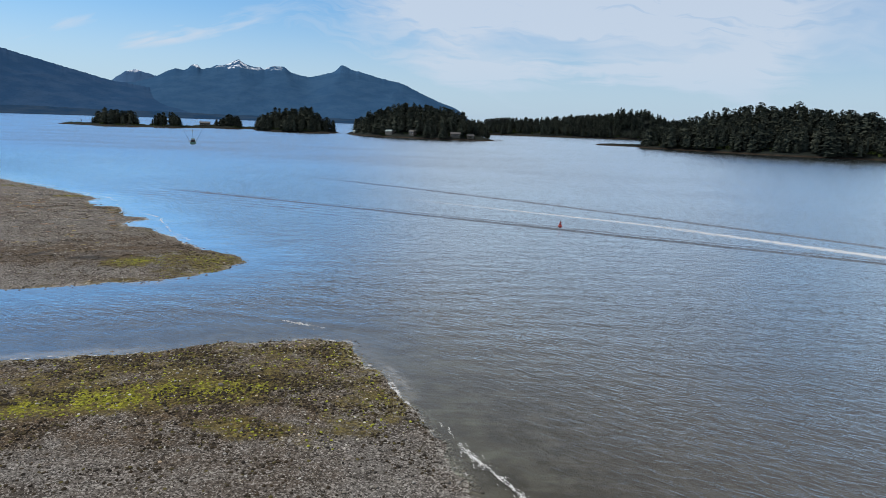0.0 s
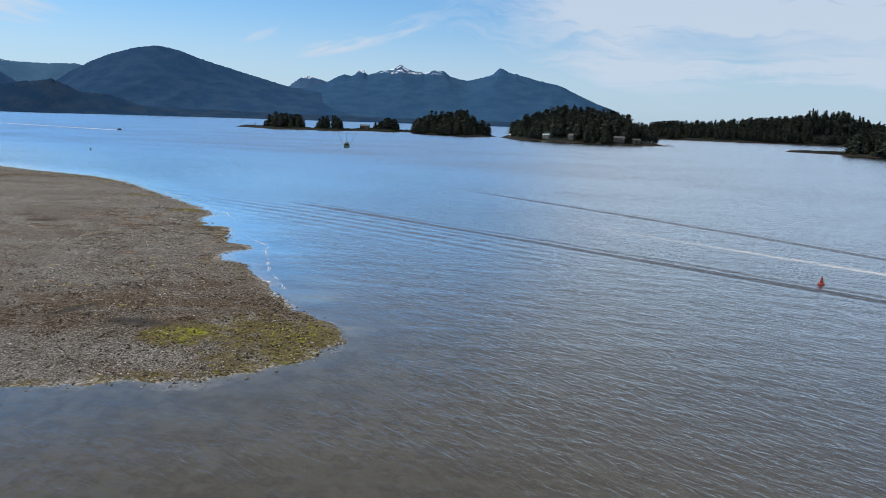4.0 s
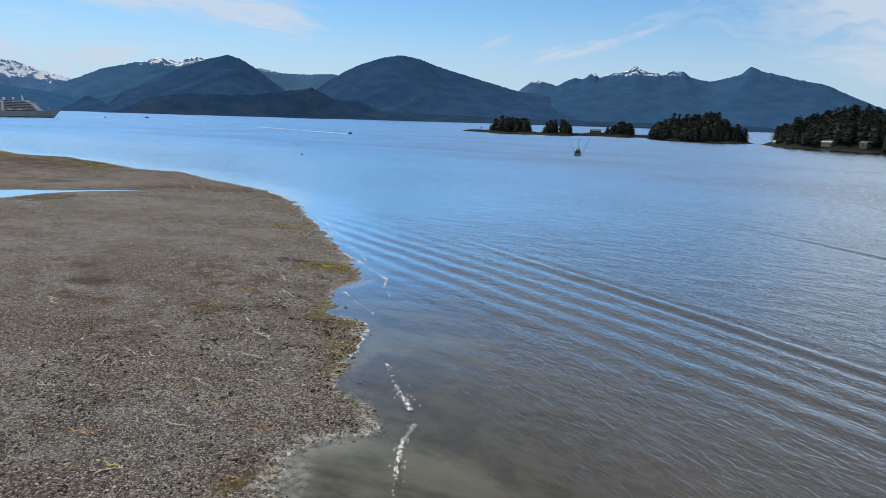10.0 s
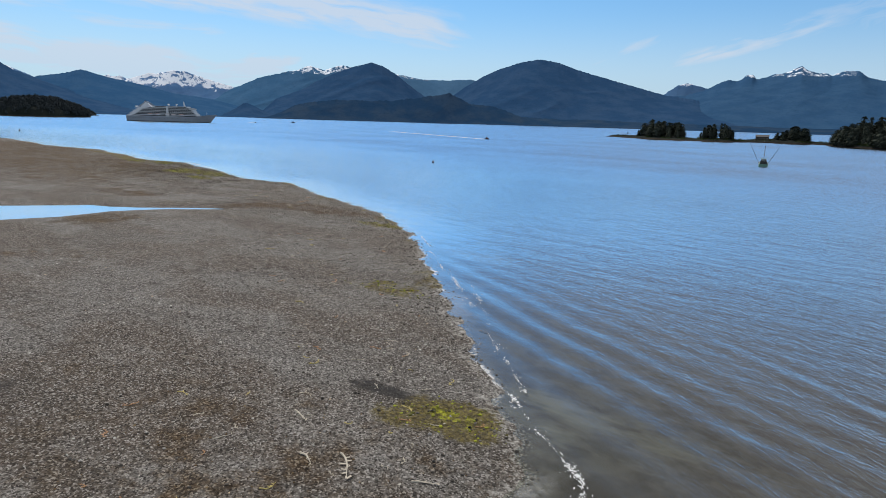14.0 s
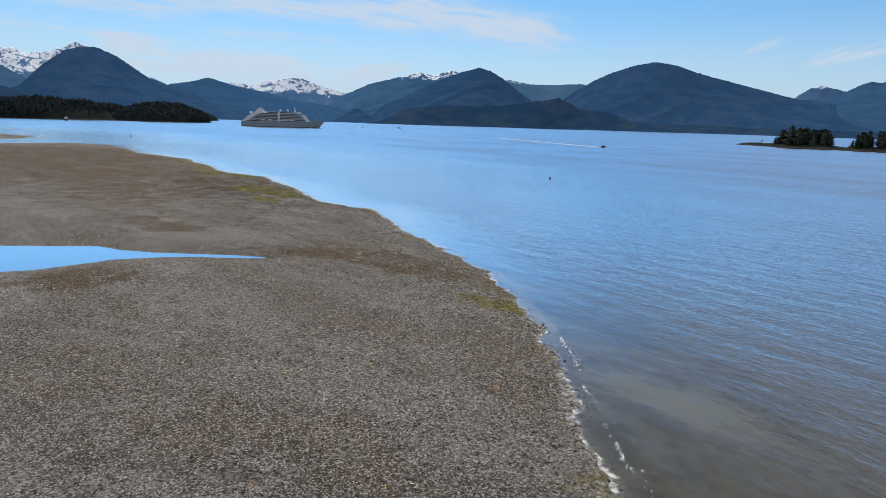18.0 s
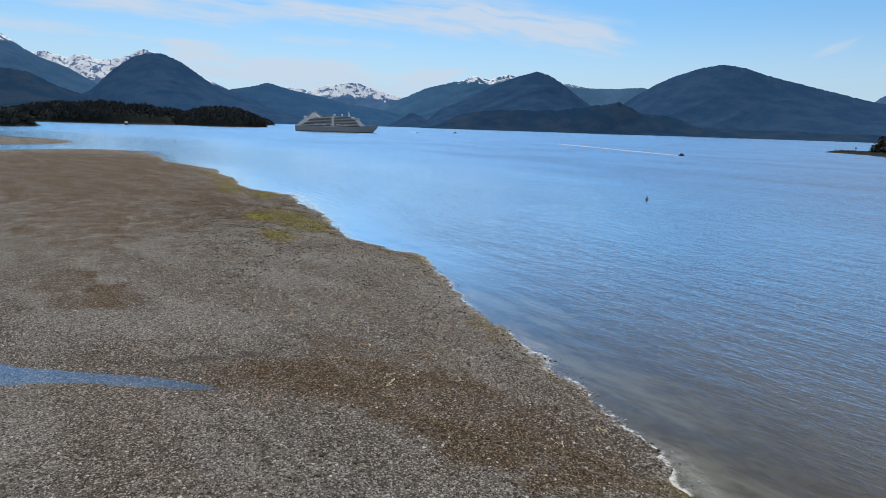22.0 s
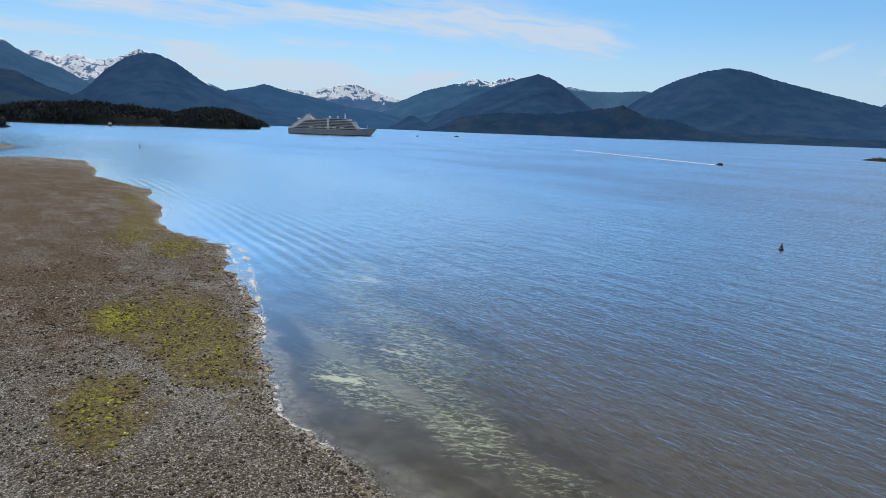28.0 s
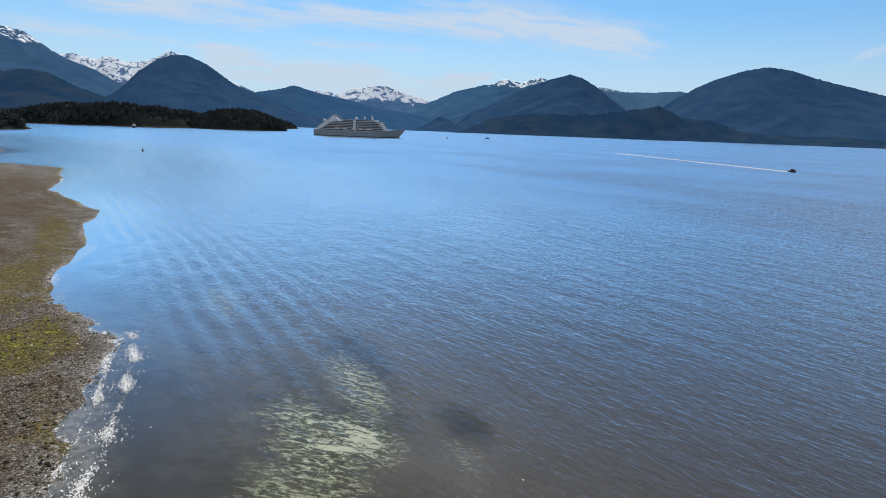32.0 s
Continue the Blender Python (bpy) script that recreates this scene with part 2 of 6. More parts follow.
    # wet mud in the hollows, with the hollows' shading put into the same dark colour
    wsum = n.math("ADD", wet, n.math("MULTIPLY", n.math("SUBTRACT", n.noise(v, 0.4, 6.0, 0.72), 0.5), 1.4))
    mud_shade = n.ramp(wsum, 0.40, 1.0)
    col = n.mix(n.math("MULTIPLY", mud_shade, 0.85), col, rgb(0.034, 0.030, 0.027))
    # silt below the water, and pale weedy beds with surface glints painted white
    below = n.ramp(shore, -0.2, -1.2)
    glint_bed = n.attr("glint_bed")
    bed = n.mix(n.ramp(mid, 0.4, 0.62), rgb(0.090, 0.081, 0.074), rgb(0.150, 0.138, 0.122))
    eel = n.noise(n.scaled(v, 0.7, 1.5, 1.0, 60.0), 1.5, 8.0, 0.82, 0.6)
    bed = n.mix(n.math("MULTIPLY", n.ramp(n.math("ADD", glint_bed, n.math("MULTIPLY", n.math("SUBTRACT", eel, 0.5), 3.2)), 0.45, 0.9), 0.9), bed, n.mix(n.ramp(eel, 0.48, 0.56), rgb(0.075, 0.088, 0.048), rgb(0.56, 0.57, 0.45)))
    bed = n.mix(n.ramp(n.math("ADD", glint_bed, n.math("MULTIPLY", n.math("SUBTRACT", eel, 0.5), 2.6)), 0.92, 1.15), bed, rgb(0.80, 0.78, 0.66))
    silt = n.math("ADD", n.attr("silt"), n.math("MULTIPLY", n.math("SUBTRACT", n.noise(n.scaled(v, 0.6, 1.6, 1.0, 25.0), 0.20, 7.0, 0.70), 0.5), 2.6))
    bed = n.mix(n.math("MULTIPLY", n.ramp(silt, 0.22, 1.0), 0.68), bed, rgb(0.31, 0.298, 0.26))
    # dark patches on the bed stand in for deeper water off the steep bank
    dark_spots = n.ramp(n.math("ADD", n.attr("dark_bed"), n.math("MULTIPLY", n.math("SUBTRACT", eel, 0.5), 2.2)), 0.2, 0.9)
    bed = n.mix(n.math("MULTIPLY", dark_spots, 0.62), bed, rgb(0.026, 0.026, 0.028))
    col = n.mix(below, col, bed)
    height = n.math("ADD", n.math("ADD", n.math("MULTIPLY", grit, 0.9), n.math("MULTIPLY", fine, 0.9)), n.math("MULTIPLY", clump, 1.4))
    rough = n.math("SUBTRACT", 0.92, n.math("MULTIPLY", mud_shade, 0.22))
    finish(n, col, rough, 0.0, height, 0.9, 0.16, 0.08)
    return m


def sea_water():
    """Clear shallow water over the bed, murky with depth, with wind ripples and foam along the shore."""
    m, n = material("sea_water")
    v = where(n)
    shore, deep = n.attr("shore"), n.attr("deep")
    # the wind waves bend round the flat: their crests turn from one end of the shore to the other
    west = n.ramp(n.add("ShaderNodeSeparateXYZ", Vector=v).outputs[0], -60.0, -210.0)
    r1a = n.noise(n.scaled(v, 0.58, 1.5, 1.0, -22.0), 0.95, 3.0, 0.55, 0.9)
    r1b = n.noise(n.scaled(v, 0.58, 1.5, 1.0, 16.0), 0.95, 3.0, 0.55, 0.9)
    r1 = n.math("ADD", n.math("MULTIPLY", n.math("MULTIPLY", r1b, 0.72), west), n.math("MULTIPLY", r1a, n.math("SUBTRACT", 1.0, west)))
    r2 = n.noise(n.scaled(v, 0.8, 1.5, 1.0, -18.0), 3.1, 3.0, 0.6, 0.2)
    r3 = n.noise(n.scaled(v, 0.5, 1.4, 1.0, 8.0), 0.22, 3.0, 0.5)
    calm = n.ramp(n.noise(n.scaled(v, 0.6, 1.3, 1.0, 6.0), 0.014, 3.0, 0.5), 0.34, 0.66, 0.86, 1.04)
    still = n.math("MULTIPLY", n.ramp(shore, -1.0, -20.0, 0.24, 1.0), n.ramp(shore, 1.0, 6.0, 1.0, 0.2))
    tall = n.math("ADD", n.math("ADD", n.math("MULTIPLY", r1, 0.46), n.math("MULTIPLY", r2, 0.09)), n.math("MULTIPLY", r3, 0.7))
    tall = n.math("MULTIPLY", n.math("MULTIPLY", tall, n.ramp(shore, -50.0, -220.0, 1.0, 0.4)), n.math("MULTIPLY", calm, still))
    bump = n.add("ShaderNodeBump", Strength=1.0, Distance=0.235)
    n.put(bump, "Height", tall)
    # small facets, the same near and far, leant towards the camera to mirror higher sky
    facet = n.add("ShaderNodeTexNoise", Scale=1.0, Detail=3.0, Roughness=0.6)
    n.put(facet, "Vector", n.scaled(v, 1.4, 2.6, 1.0, 10.0))
    slope = n.add("ShaderNodeVectorMath")
    slope.operation = "MULTIPLY_ADD"
    n.put(slope, "i0", facet.outputs["Color"]), n.put(slope, "i1", (0.52, 0.52, 0.0)), n.put(slope, "i2", (-0.155, -0.375, 0.0))
    fade = n.add("ShaderNodeVectorMath")
    fade.operation = "SCALE"
    n.put(fade, "i0", slope.outputs[0]), n.put(fade, "Scale", n.math("MULTIPLY", n.math("MULTIPLY", calm, still), n.ramp(shore, -15.0, -230.0, 0.30, 1.0)))
    turned = n.add("ShaderNodeVectorMath")
    turned.operation = "ADD"
    n.put(turned, "i0", bump.outputs[0]), n.put(turned, "i1", fade.outputs[0])
    bump = n.add("ShaderNodeVectorMath")
    bump.operation = "NORMALIZE"
    n.put(bump, "i0", turned.outputs[0])
    fres = n.add("ShaderNodeFresnel", IOR=1.34)
    n.put(fres, "Normal", bump.outputs[0])
    gloss = n.add("ShaderNodeBsdfGlossy", Color=rgb(0.86, 0.95, 1.0), Roughness=n.ramp(shore, 1.0, 4.0, 0.13, 0.03))
    n.put(gloss, "Normal", bump.outputs[0])
    clear = n.add("ShaderNodeBsdfTransparent", Color=rgb(0.90, 0.94, 0.90))
    murk = n.add("ShaderNodeBsdfDiffuse", Color=n.mix(n.ramp(deep, 0.5, 1.0), rgb(0.124, 0.118, 0.110), rgb(0.044, 0.051, 0.066)))
    body = n.add("ShaderNodeMixShader", i0=n.ramp(deep, 0.0, 1.0, 0.04, 0.97, False))
    n.put(body, "i1", clear.outputs[0]), n.put(body, "i2", murk.outputs[0])
    surf = n.add("ShaderNodeMixShader", i0=n.ramp(fres.outputs[0], 0.046, 0.31, 0.010, 0.96, False))
    n.put(surf, "i1", body.outputs[0]), n.put(surf, "i2", gloss.outputs[0])
    # foam: a lip along the shore, broken swash lines farther out, and churned wakes
    ragged = n.noise(v, 1.5, 6.0, 0.75)
    patch = n.noise(v, 0.055, 3.0, 0.5)
    lip = n.math("MULTIPLY", n.math("MULTIPLY", n.ramp(shore, -0.6, -0.1), n.ramp(shore, 0.3, 0.9, 1.0, 0.0)), n.ramp(n.math("ADD", ragged, n.math("MULTIPLY", n.math("SUBTRACT", patch, 0.5), 0.8)), 0.50, 0.68))
    wake = n.math("MULTIPLY", n.ramp(n.math("ADD", n.attr("churn"), n.math("MULTIPLY", n.math("SUBTRACT", n.noise(n.scaled(v, 0.4, 1.6, 1.0, 20.0), 0.9, 6.0, 0.75), 0.5), 1.9)), 0.5, 1.15), 0.75)
    sheet = n.math("MULTIPLY", n.math("MULTIPLY", n.ramp(shore, -2.6, -1.2), n.ramp(shore, -0.4, 0.2, 1.0, 0.0)), n.math("MULTIPLY", n.ramp(n.noise(v, 0.05, 3.0), 0.48, 0.60, 0.04, 0.30), n.ramp(ragged, 0.34, 0.66, 0.1, 1.0)))
    foam = n.math("MAXIMUM", n.math("MAXIMUM", lip, sheet), wake, True)
    white = n.add("ShaderNodeBsdfDiffuse", Color=rgb(0.72, 0.72, 0.70))
    out = n.add("ShaderNodeMixShader", i0=n.math("MULTIPLY", foam, 0.78))
    n.put(out, "i1", surf.outputs[0]), n.put(out, "i2", white.outputs[0])
    n.add("ShaderNodeOutputMaterial", Surface=out)
    return m


def hazy_mountain_side(name, wood, glade, snow_from=0.0, snow_soft=60.0, gaps=0.06):
    """Far conifer slopes, the blue of distance haze put into their colours; snow above snow_from metres where that is
    set.
    """
    m, n = material(name)
    v = where(n)
    ridge = n.noise(n.scaled(v, 1.0, 1.0, 0.6), 0.009, 6.0, 0.62)
    trees = n.noise(v, 0.07, 5.0, 0.75)
    col = n.mix(n.ramp(ridge, 0.38, 0.64), wood, glade)
    col = n.mix(n.ramp(trees, 0.50, 0.34, 0.0, 0.3), col, rgb(*[k * 0.55 for k in wood[:3]]))
    if snow_from:
        z = n.add("ShaderNodeSeparateXYZ", Vector=v).outputs[2]
        rock = n.noise(n.scaled(v, 1.0, 1.0, 0.45), 0.011, 9.0, 0.66, 0.6)
        high = n.math("ADD", z, n.math("MULTIPLY", n.math("SUBTRACT", rock, 0.5), snow_soft * 13.0))
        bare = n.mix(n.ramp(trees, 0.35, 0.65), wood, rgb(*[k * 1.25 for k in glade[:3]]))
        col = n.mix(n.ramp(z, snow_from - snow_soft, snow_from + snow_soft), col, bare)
        ribs = n.noise(n.scaled(v, 1.0, 1.0, 0.5), 0.024, 8.0, 0.70, 0.8)
        lies = n.math("MULTIPLY", n.ramp(high, snow_from, snow_from + snow_soft * 0.5), n.ramp(ribs, 0.53 - gaps, 0.46 - gaps))
        lies = n.math("MULTIPLY", lies, n.attr("snow"))
        col = n.mix(lies, col, rgb(0.84, 0.88, 0.94))
    finish(n, col, 1.0, 0.0, n.math("ADD", trees, n.math("MULTIPLY", ridge, 3.0)), 0.25, 4.0, 0.0)
    return m


def foliage(name, dark, light, scale=0.6):
    m, n = material(name)
    v = where(n)
    info = n.add("ShaderNodeObjectInfo").outputs["Random"]
    isl = n.add("ShaderNodeNewGeometry").outputs["Random Per Island"]
    f = n.noise(v, scale, 4.0, 0.7)
    f = n.math("ADD", n.math("MULTIPLY", f, 0.6), n.math("MULTIPLY", n.noise(n.add("ShaderNodeNewGeometry").outputs["Position"], 0.022, 3.0, 0.6), 0.5))
    k = n.math("ADD", n.math("MULTIPLY", f, 0.6), n.math("ADD", n.math("MULTIPLY", info, 0.25), n.math("MULTIPLY", isl, 0.25)))
    col = n.mix(n.ramp(k, 0.3, 0.8), dark, light)
    finish(n, col, 0.85, 0.0, None, spec=0.04)
    return m


def rock_shore():
    m, n = material("shore_rock")
    v = where(n)
    f, g = n.noise(v, 0.12, 5.0, 0.65), n.noise(v, 0.9, 5.0, 0.7)
    z = n.add("ShaderNodeSeparateXYZ", Vector=v).outputs[2]
    col = n.mix(n.ramp(f, 0.36, 0.66), rgb(0.018, 0.014, 0.010), rgb(0.046, 0.035, 0.026))
    col = n.mix(n.math("MULTIPLY", n.ramp(g, 0.5, 0.7), 0.5), col, rgb(0.07, 0.048, 0.024))
    high = n.math("ADD", z, n.math("MULTIPLY", n.math("SUBTRACT", g, 0.5), 3.0))
    col = n.mix(n.ramp(high, 0.7, 1.7), col, rgb(0.016, 0.020, 0.017))
    finish(n, col, 0.9, 0.0, g, 0.8, 0.6, 0.08)
    return m


GROUND, WATER, ROCK = shore_ground(), sea_water(), rock_shore()
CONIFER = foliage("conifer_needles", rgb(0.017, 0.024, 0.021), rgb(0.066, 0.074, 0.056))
# needles for the far islands, with blue-grey distance haze mixed into the colour
CONIFER_HAZED = foliage("hazed_conifers", rgb(0.027, 0.036, 0.043), rgb(0.046, 0.055, 0.057))
SHRUB = foliage("shore_shrub", rgb(0.022, 0.034, 0.012), rgb(0.065, 0.085, 0.024), 0.25)
BARK = plain("bark", (0.085, 0.062, 0.045), 0.9, 0.0, 0.5, 0.8)
WHITE = plain("white_paint", (0.66, 0.66, 0.64), 0.4, 0.0, 0.10, 0.2, 0.15)
SHIPWHITE = plain("ship_paint", (0.60, 0.62, 0.65), 0.4, 0.0, 0.12, 0.2, 0.2)
HULLGREY = plain("hull_paint", (0.23, 0.26, 0.30), 0.4, 0.0, 0.2, 0.1, 0.25)
BOOT = plain("boot_topping", (0.03, 0.035, 0.05), 0.5, 0.0, 0.3, 0.3)
DARKGLASS = plain("dark_glass", (0.02, 0.026, 0.034), 0.3, 0.0, 0.3, 0.4)
# dark grey for the balustrades that puts the balcony recesses' shade into the colour
SHADE = plain("recess_shade", (0.13, 0.14, 0.15), 0.6, 0.0, 0.3, 0.5)
ORANGE = plain("lifeboat_orange", (0.60, 0.20, 0.05), 0.45, 0.0, 0.2, 0.8)
RED = plain("buoy_red", (0.42, 0.035, 0.025), 0.5, 0.0, 0.4, 1.5, 0.3)
DARKRED = plain("weathered_red", (0.15, 0.028, 0.02), 0.6, 0.0, 0.4, 1.5, 0.3)
BLACK = plain("weathered_black", (0.025, 0.024, 0.024), 0.6, 0.0, 0.4, 1.0)
GREENP = plain("green_paint", (0.10, 0.22, 0.17), 0.5, 0.0, 0.2, 1.0, 0.2)
STEEL = plain("galvanised_steel", (0.32, 0.33, 0.34), 0.4, 0.8, 0.3, 2.0)
HOUSEWALL = plain("weathered_siding", (0.16, 0.15, 0.13), 0.8, 0.0, 0.3, 0.6)
WOOD = plain("grey_boards", (0.10, 0.088, 0.075), 0.8, 0.0, 0.4, 0.7)
ROOFG = plain("pale_green_roof", (0.42, 0.50, 0.46), 0.5, 0.0, 0.15, 0.4)
ROOFD = plain("dark_roof", (0.09, 0.085, 0.085), 0.7, 0.0, 0.3, 0.4)
DRIFT = plain("bleached_driftwood", (0.60, 0.53, 0.42), 0.85, 0.0, 0.35, 2.0)
KELP = plain("dry_kelp", (0.56, 0.30, 0.14), 0.7, 0.0, 0.5, 2.0)
KELPY = plain("yellow_kelp", (0.62, 0.50, 0.16), 0.7, 0.0, 0.4, 2.0)

# ---- small tools for meshes ----
def hash01(i, j, seed):
    h = (i.astype(np.int64) * 374761393 + j.astype(np.int64) * 668265263 + seed * 974711) & 0x7FFFFFFF
    h = ((h ^ (h >> 13)) * 1274126177) & 0x7FFFFFFF
    return ((h ^ (h >> 16)) & 0xFFFF) / 65535.0


def vnoise(x, y, seed=0):
    i, j = np.floor(x), np.floor(y)
    u, v = x - i, y - j
    u, v = u * u * (3 - 2 * u), v * v * (3 - 2 * v)
    a, b = hash01(i, j, seed), hash01(i + 1, j, seed)
    c, d = hash01(i, j + 1, seed), hash01(i + 1, j + 1, seed)
    return (a * (1 - u) + b * u) * (1 - v) + (c * (1 - u) + d * u) * v


def fbm(x, y, seed=0, octaves=4, gain=0.5):
    total, amp, norm = 0.0, 1.0, 0.0
    for k in range(octaves):
        total = total + amp * vnoise(x * 2.03**k, y * 2.03**k, seed + 17 * k)
        norm += amp
        amp *= gain
    return total / norm


def mesh_of(name, verts, faces, mat, smooth=True):
    """A mesh from arrays of vertices and of equal-sized faces."""
    me = bpy.data.meshes.new(name)
    faces = np.asarray(faces, np.int32)
    k = faces.shape[1]
    me.vertices.add(len(verts))
    me.vertices.foreach_set("co", np.asarray(verts, np.float32).ravel())
    me.loops.add(faces.size)
    me.loops.foreach_set("vertex_index", faces.ravel())
    me.polygons.add(len(faces))
    me.polygons.foreach_set("loop_start", np.arange(0, faces.size, k, dtype=np.int32))
    me.polygons.foreach_set("use_smooth", np.full(len(faces), smooth, bool))
    me.update(calc_edges=True)
    me.validate()
    if mat:
        me.materials.append(mat)
    return me


def give(me, name, values):
    me.attributes.new(name, "FLOAT", "POINT").data.foreach_set("value", np.asarray(values, np.float32).ravel())


def grid_faces(rows, cols):
    i = np.arange(rows * cols).reshape(rows, cols)
    return np.stack([i[:-1, :-1], i[:-1, 1:], i[1:, 1:], i[1:, :-1]], -1).reshape(-1, 4)


def axis(lo, hi, step, far_lo, far_hi, grow=1.22):
    mid = list(np.arange(lo, hi + step / 2, step))
    left, right, s = [], [], step
    x = lo
    while x > far_lo:
        s *= grow
        x -= s
        left.append(max(x, far_lo))
    x, s = mid[-1], step
    while x < far_hi:
        s *= grow
        x += s
        right.append(min(x, far_hi))
    return np.array(left[::-1] + mid + right)


def signed(X, Y, poly):
    """Distance to a closed outline, positive inside."""
    best, inside = np.full(X.shape, 1e9), np.zeros(X.shape, bool)
    for (ax, ay), (bx, by) in zip(poly, poly[1:] + poly[:1]):
        dx, dy = bx - ax, by - ay
        t = np.clip(((X - ax) * dx + (Y - ay) * dy) / (dx * dx + dy * dy), 0, 1)
        best = np.minimum(best, (X - ax - t * dx) ** 2 + (Y - ay - t * dy) ** 2)
        if ay != by:
            cross = (ay > Y) != (by > Y)
            inside ^= cross & (X < dx * (Y - ay) / dy + ax)
    return np.where(inside, 1, -1) * np.sqrt(best)


def part(name, bm, mat, parent=None, label="", at=None):
    """Links a bmesh, or a mesh, as one mesh object under a thing or a part."""
    if isinstance(bm, bpy.types.Mesh):
        me = bm
    else:
        me = bpy.data.meshes.new(name)
        bmesh.ops.recalc_face_normals(bm, faces=bm.faces)
        bm.to_mesh(me)
        bm.free()
        me.materials.append(mat)
    ob = new(name, me)
    if parent:
        ob.parent = parent
    if at is not None:
        ob.matrix_basis = at
    return tagged(ob, label)


# ---- outlines of the flat ----
SPIT = [(-260, -60), (-120, 40), (-51, 74), (-43, 78), (-35, 83), (-30, 90), (-28, 97), (-31, 101), (-36, 103), (-41, 106), (-51, 114), (-59, 121), (-66, 122.5), (-69, 127),
        (-66, 132), (-75, 136), (-80, 141), (-84, 147), (-90, 147.5), (-97, 154), (-99, 160.5), (-106, 165), (-117, 171), (-126, 176), (-132, 180), (-148, 188), (-157, 194),
        (-170, 200), (-190, 207), (-208, 209), (-230, 210.5), (-256, 215), (-263, 212), (-273, 208), (-292, 208), (-308, 210)]
WEST = [(-326, 208), (-346, 209), (-364, 200), (-378, 198), (-400, 198.5), (-424, 195), (-443, 195), (-494, 175), (-528, 172), (-582, 163), (-606, 138), (-604, 122), (-560, 60), (-500, -120), (-420, -420), (-300, -420)]
NEAR_BANK = [(-150, -60), (-60, 34), (-32, 52), (-26, 55), (-19, 58), (-14, 61), (-6, 64.2), (-2.5, 64), (1, 59), (5, 54), (8, 49), (10.5, 45), (13.5, 38), (20, 24), (28, -10), (30, -120), (-80, -160)]
FAR_BANK = [(-672, 104), (-705, 111.5), (-728, 106), (-776, 80), (-801, 50), (-900, 0), (-1000, -160), (-900, -160), (-800, -10), (-720, 40), (-655, 78)]
POND = [(-215, 120), (-215.5, 143), (-215, 150), (-216.8, 155), (-218.3, 159), (-217.9, 165.5), (-216.6, 170.4), (-214, 175), (-211.5, 180.2), (-212.2, 180.6), (-214.9, 177), (-217.6, 172.6), (-220, 168.2), (-221.6, 165.3), (-223.4, 163.3), (-225.5, 160.5), (-230, 157.5),
        (-232.2, 151), (-236, 142), (-240, 118), (-228, 108)]


def shore_distance(X, Y):
    d = signed(X, Y, SPIT + WEST)
    d = np.maximum(d, signed(X, Y, NEAR_BANK))
    d = np.maximum(d, signed(X, Y, FAR_BANK))
    near = np.exp(-((d / 9.0) ** 2))
    return d + near * ((fbm(X * 0.34, Y * 0.34, 5, 4, 0.62) - 0.5) * 3.2)


def patches(X, Y, spots):
    """Soft beds: x, y, length, width, turn, strength."""
    total = np.zeros(X.shape)
    for x, y, a, b, turn, k in spots:
        c, s = math.cos(radians(turn)), math.sin(radians(turn))
        u, v = ((X - x) * c + (Y - y) * s) / a, ((Y - y) * c - (X - x) * s) / b
        total = np.maximum(total, k * np.exp(-((u * u + v * v) ** 1.5)))
    return total


ALGAE = [(-17, 46, 12, 3.2, 24, 1.1), (-9, 49, 5, 3, 20, 1.15), (-4, 43, 5, 2, 0, 0.75), (-1, 60, 8, 4, -30, 0.66), (5, 50, 4, 12, -25, 0.55), (-18, 54, 16, 4, 22, 0.52), (-44, 91, 5, 3.5, 60, 1.0), (-33, 97, 7, 5, 60, 0.68),
         (-107, 160.5, 5, 3, 40, 0.82), (-138, 175, 6, 3, 20, 0.62), (-176, 200, 8, 3, 30, 0.7), (-297, 202, 20, 6, 8, 0.78), (-303, 195, 8, 3.5, 10, 1.05)]
ALGAE2 = [(-12, 53, 26, 10, 20, 0.50), (-34, 95, 10, 11, 60, 0.62), (-280, 195, 9, 4, 0, 0.75), (-290, 202, 10, 5, 10, 0.6), (-371, 194, 30, 5, 0, 0.66), (-345, 201, 10, 5, 0, 0.85), (-409, 192, 40, 4, 10, 0.6), (-105, 161, 3, 2, 0, 0.7)]
# rockweed beds; the broad western ones also darken for the rough ground's self-shadow
WEED_SHADE = [(-440, 140, 150, 62, 8, 0.95), (-330, 165, 80, 34, 5, 0.72), (-12, 50, 30, 15, 20, 0.72), (-52, 100, 32, 17, 35, 0.72), (-105, 140, 48, 24, 40, 0.52), (-15, 57, 22, 5, 22, 0.6), (0, 47, 12, 9, 0, 0.45), (-30, 44, 14, 6, 20, 0.55), (-42, 96, 15, 12, 0, 0.5), (-207, 155, 9, 8, 20, 0.85), (-203, 196, 22, 7, 20, 0.95), (-211, 187, 10, 5, 60, 0.9), (-242, 169, 9, 6, 40, 0.9), (-288, 169, 26, 7, 0, 0.75), (-251, 165, 10, 6, 0, 0.6), (-350, 182, 70, 16, 8, 0.92),
        (-179, 142, 12, 5, 50, 0.5), (-470, 165, 90, 22, 10, 0.95), (-80, 150, 9, 5, 0, 0.4), (-335, 200, 45, 10, 0, 0.66)]
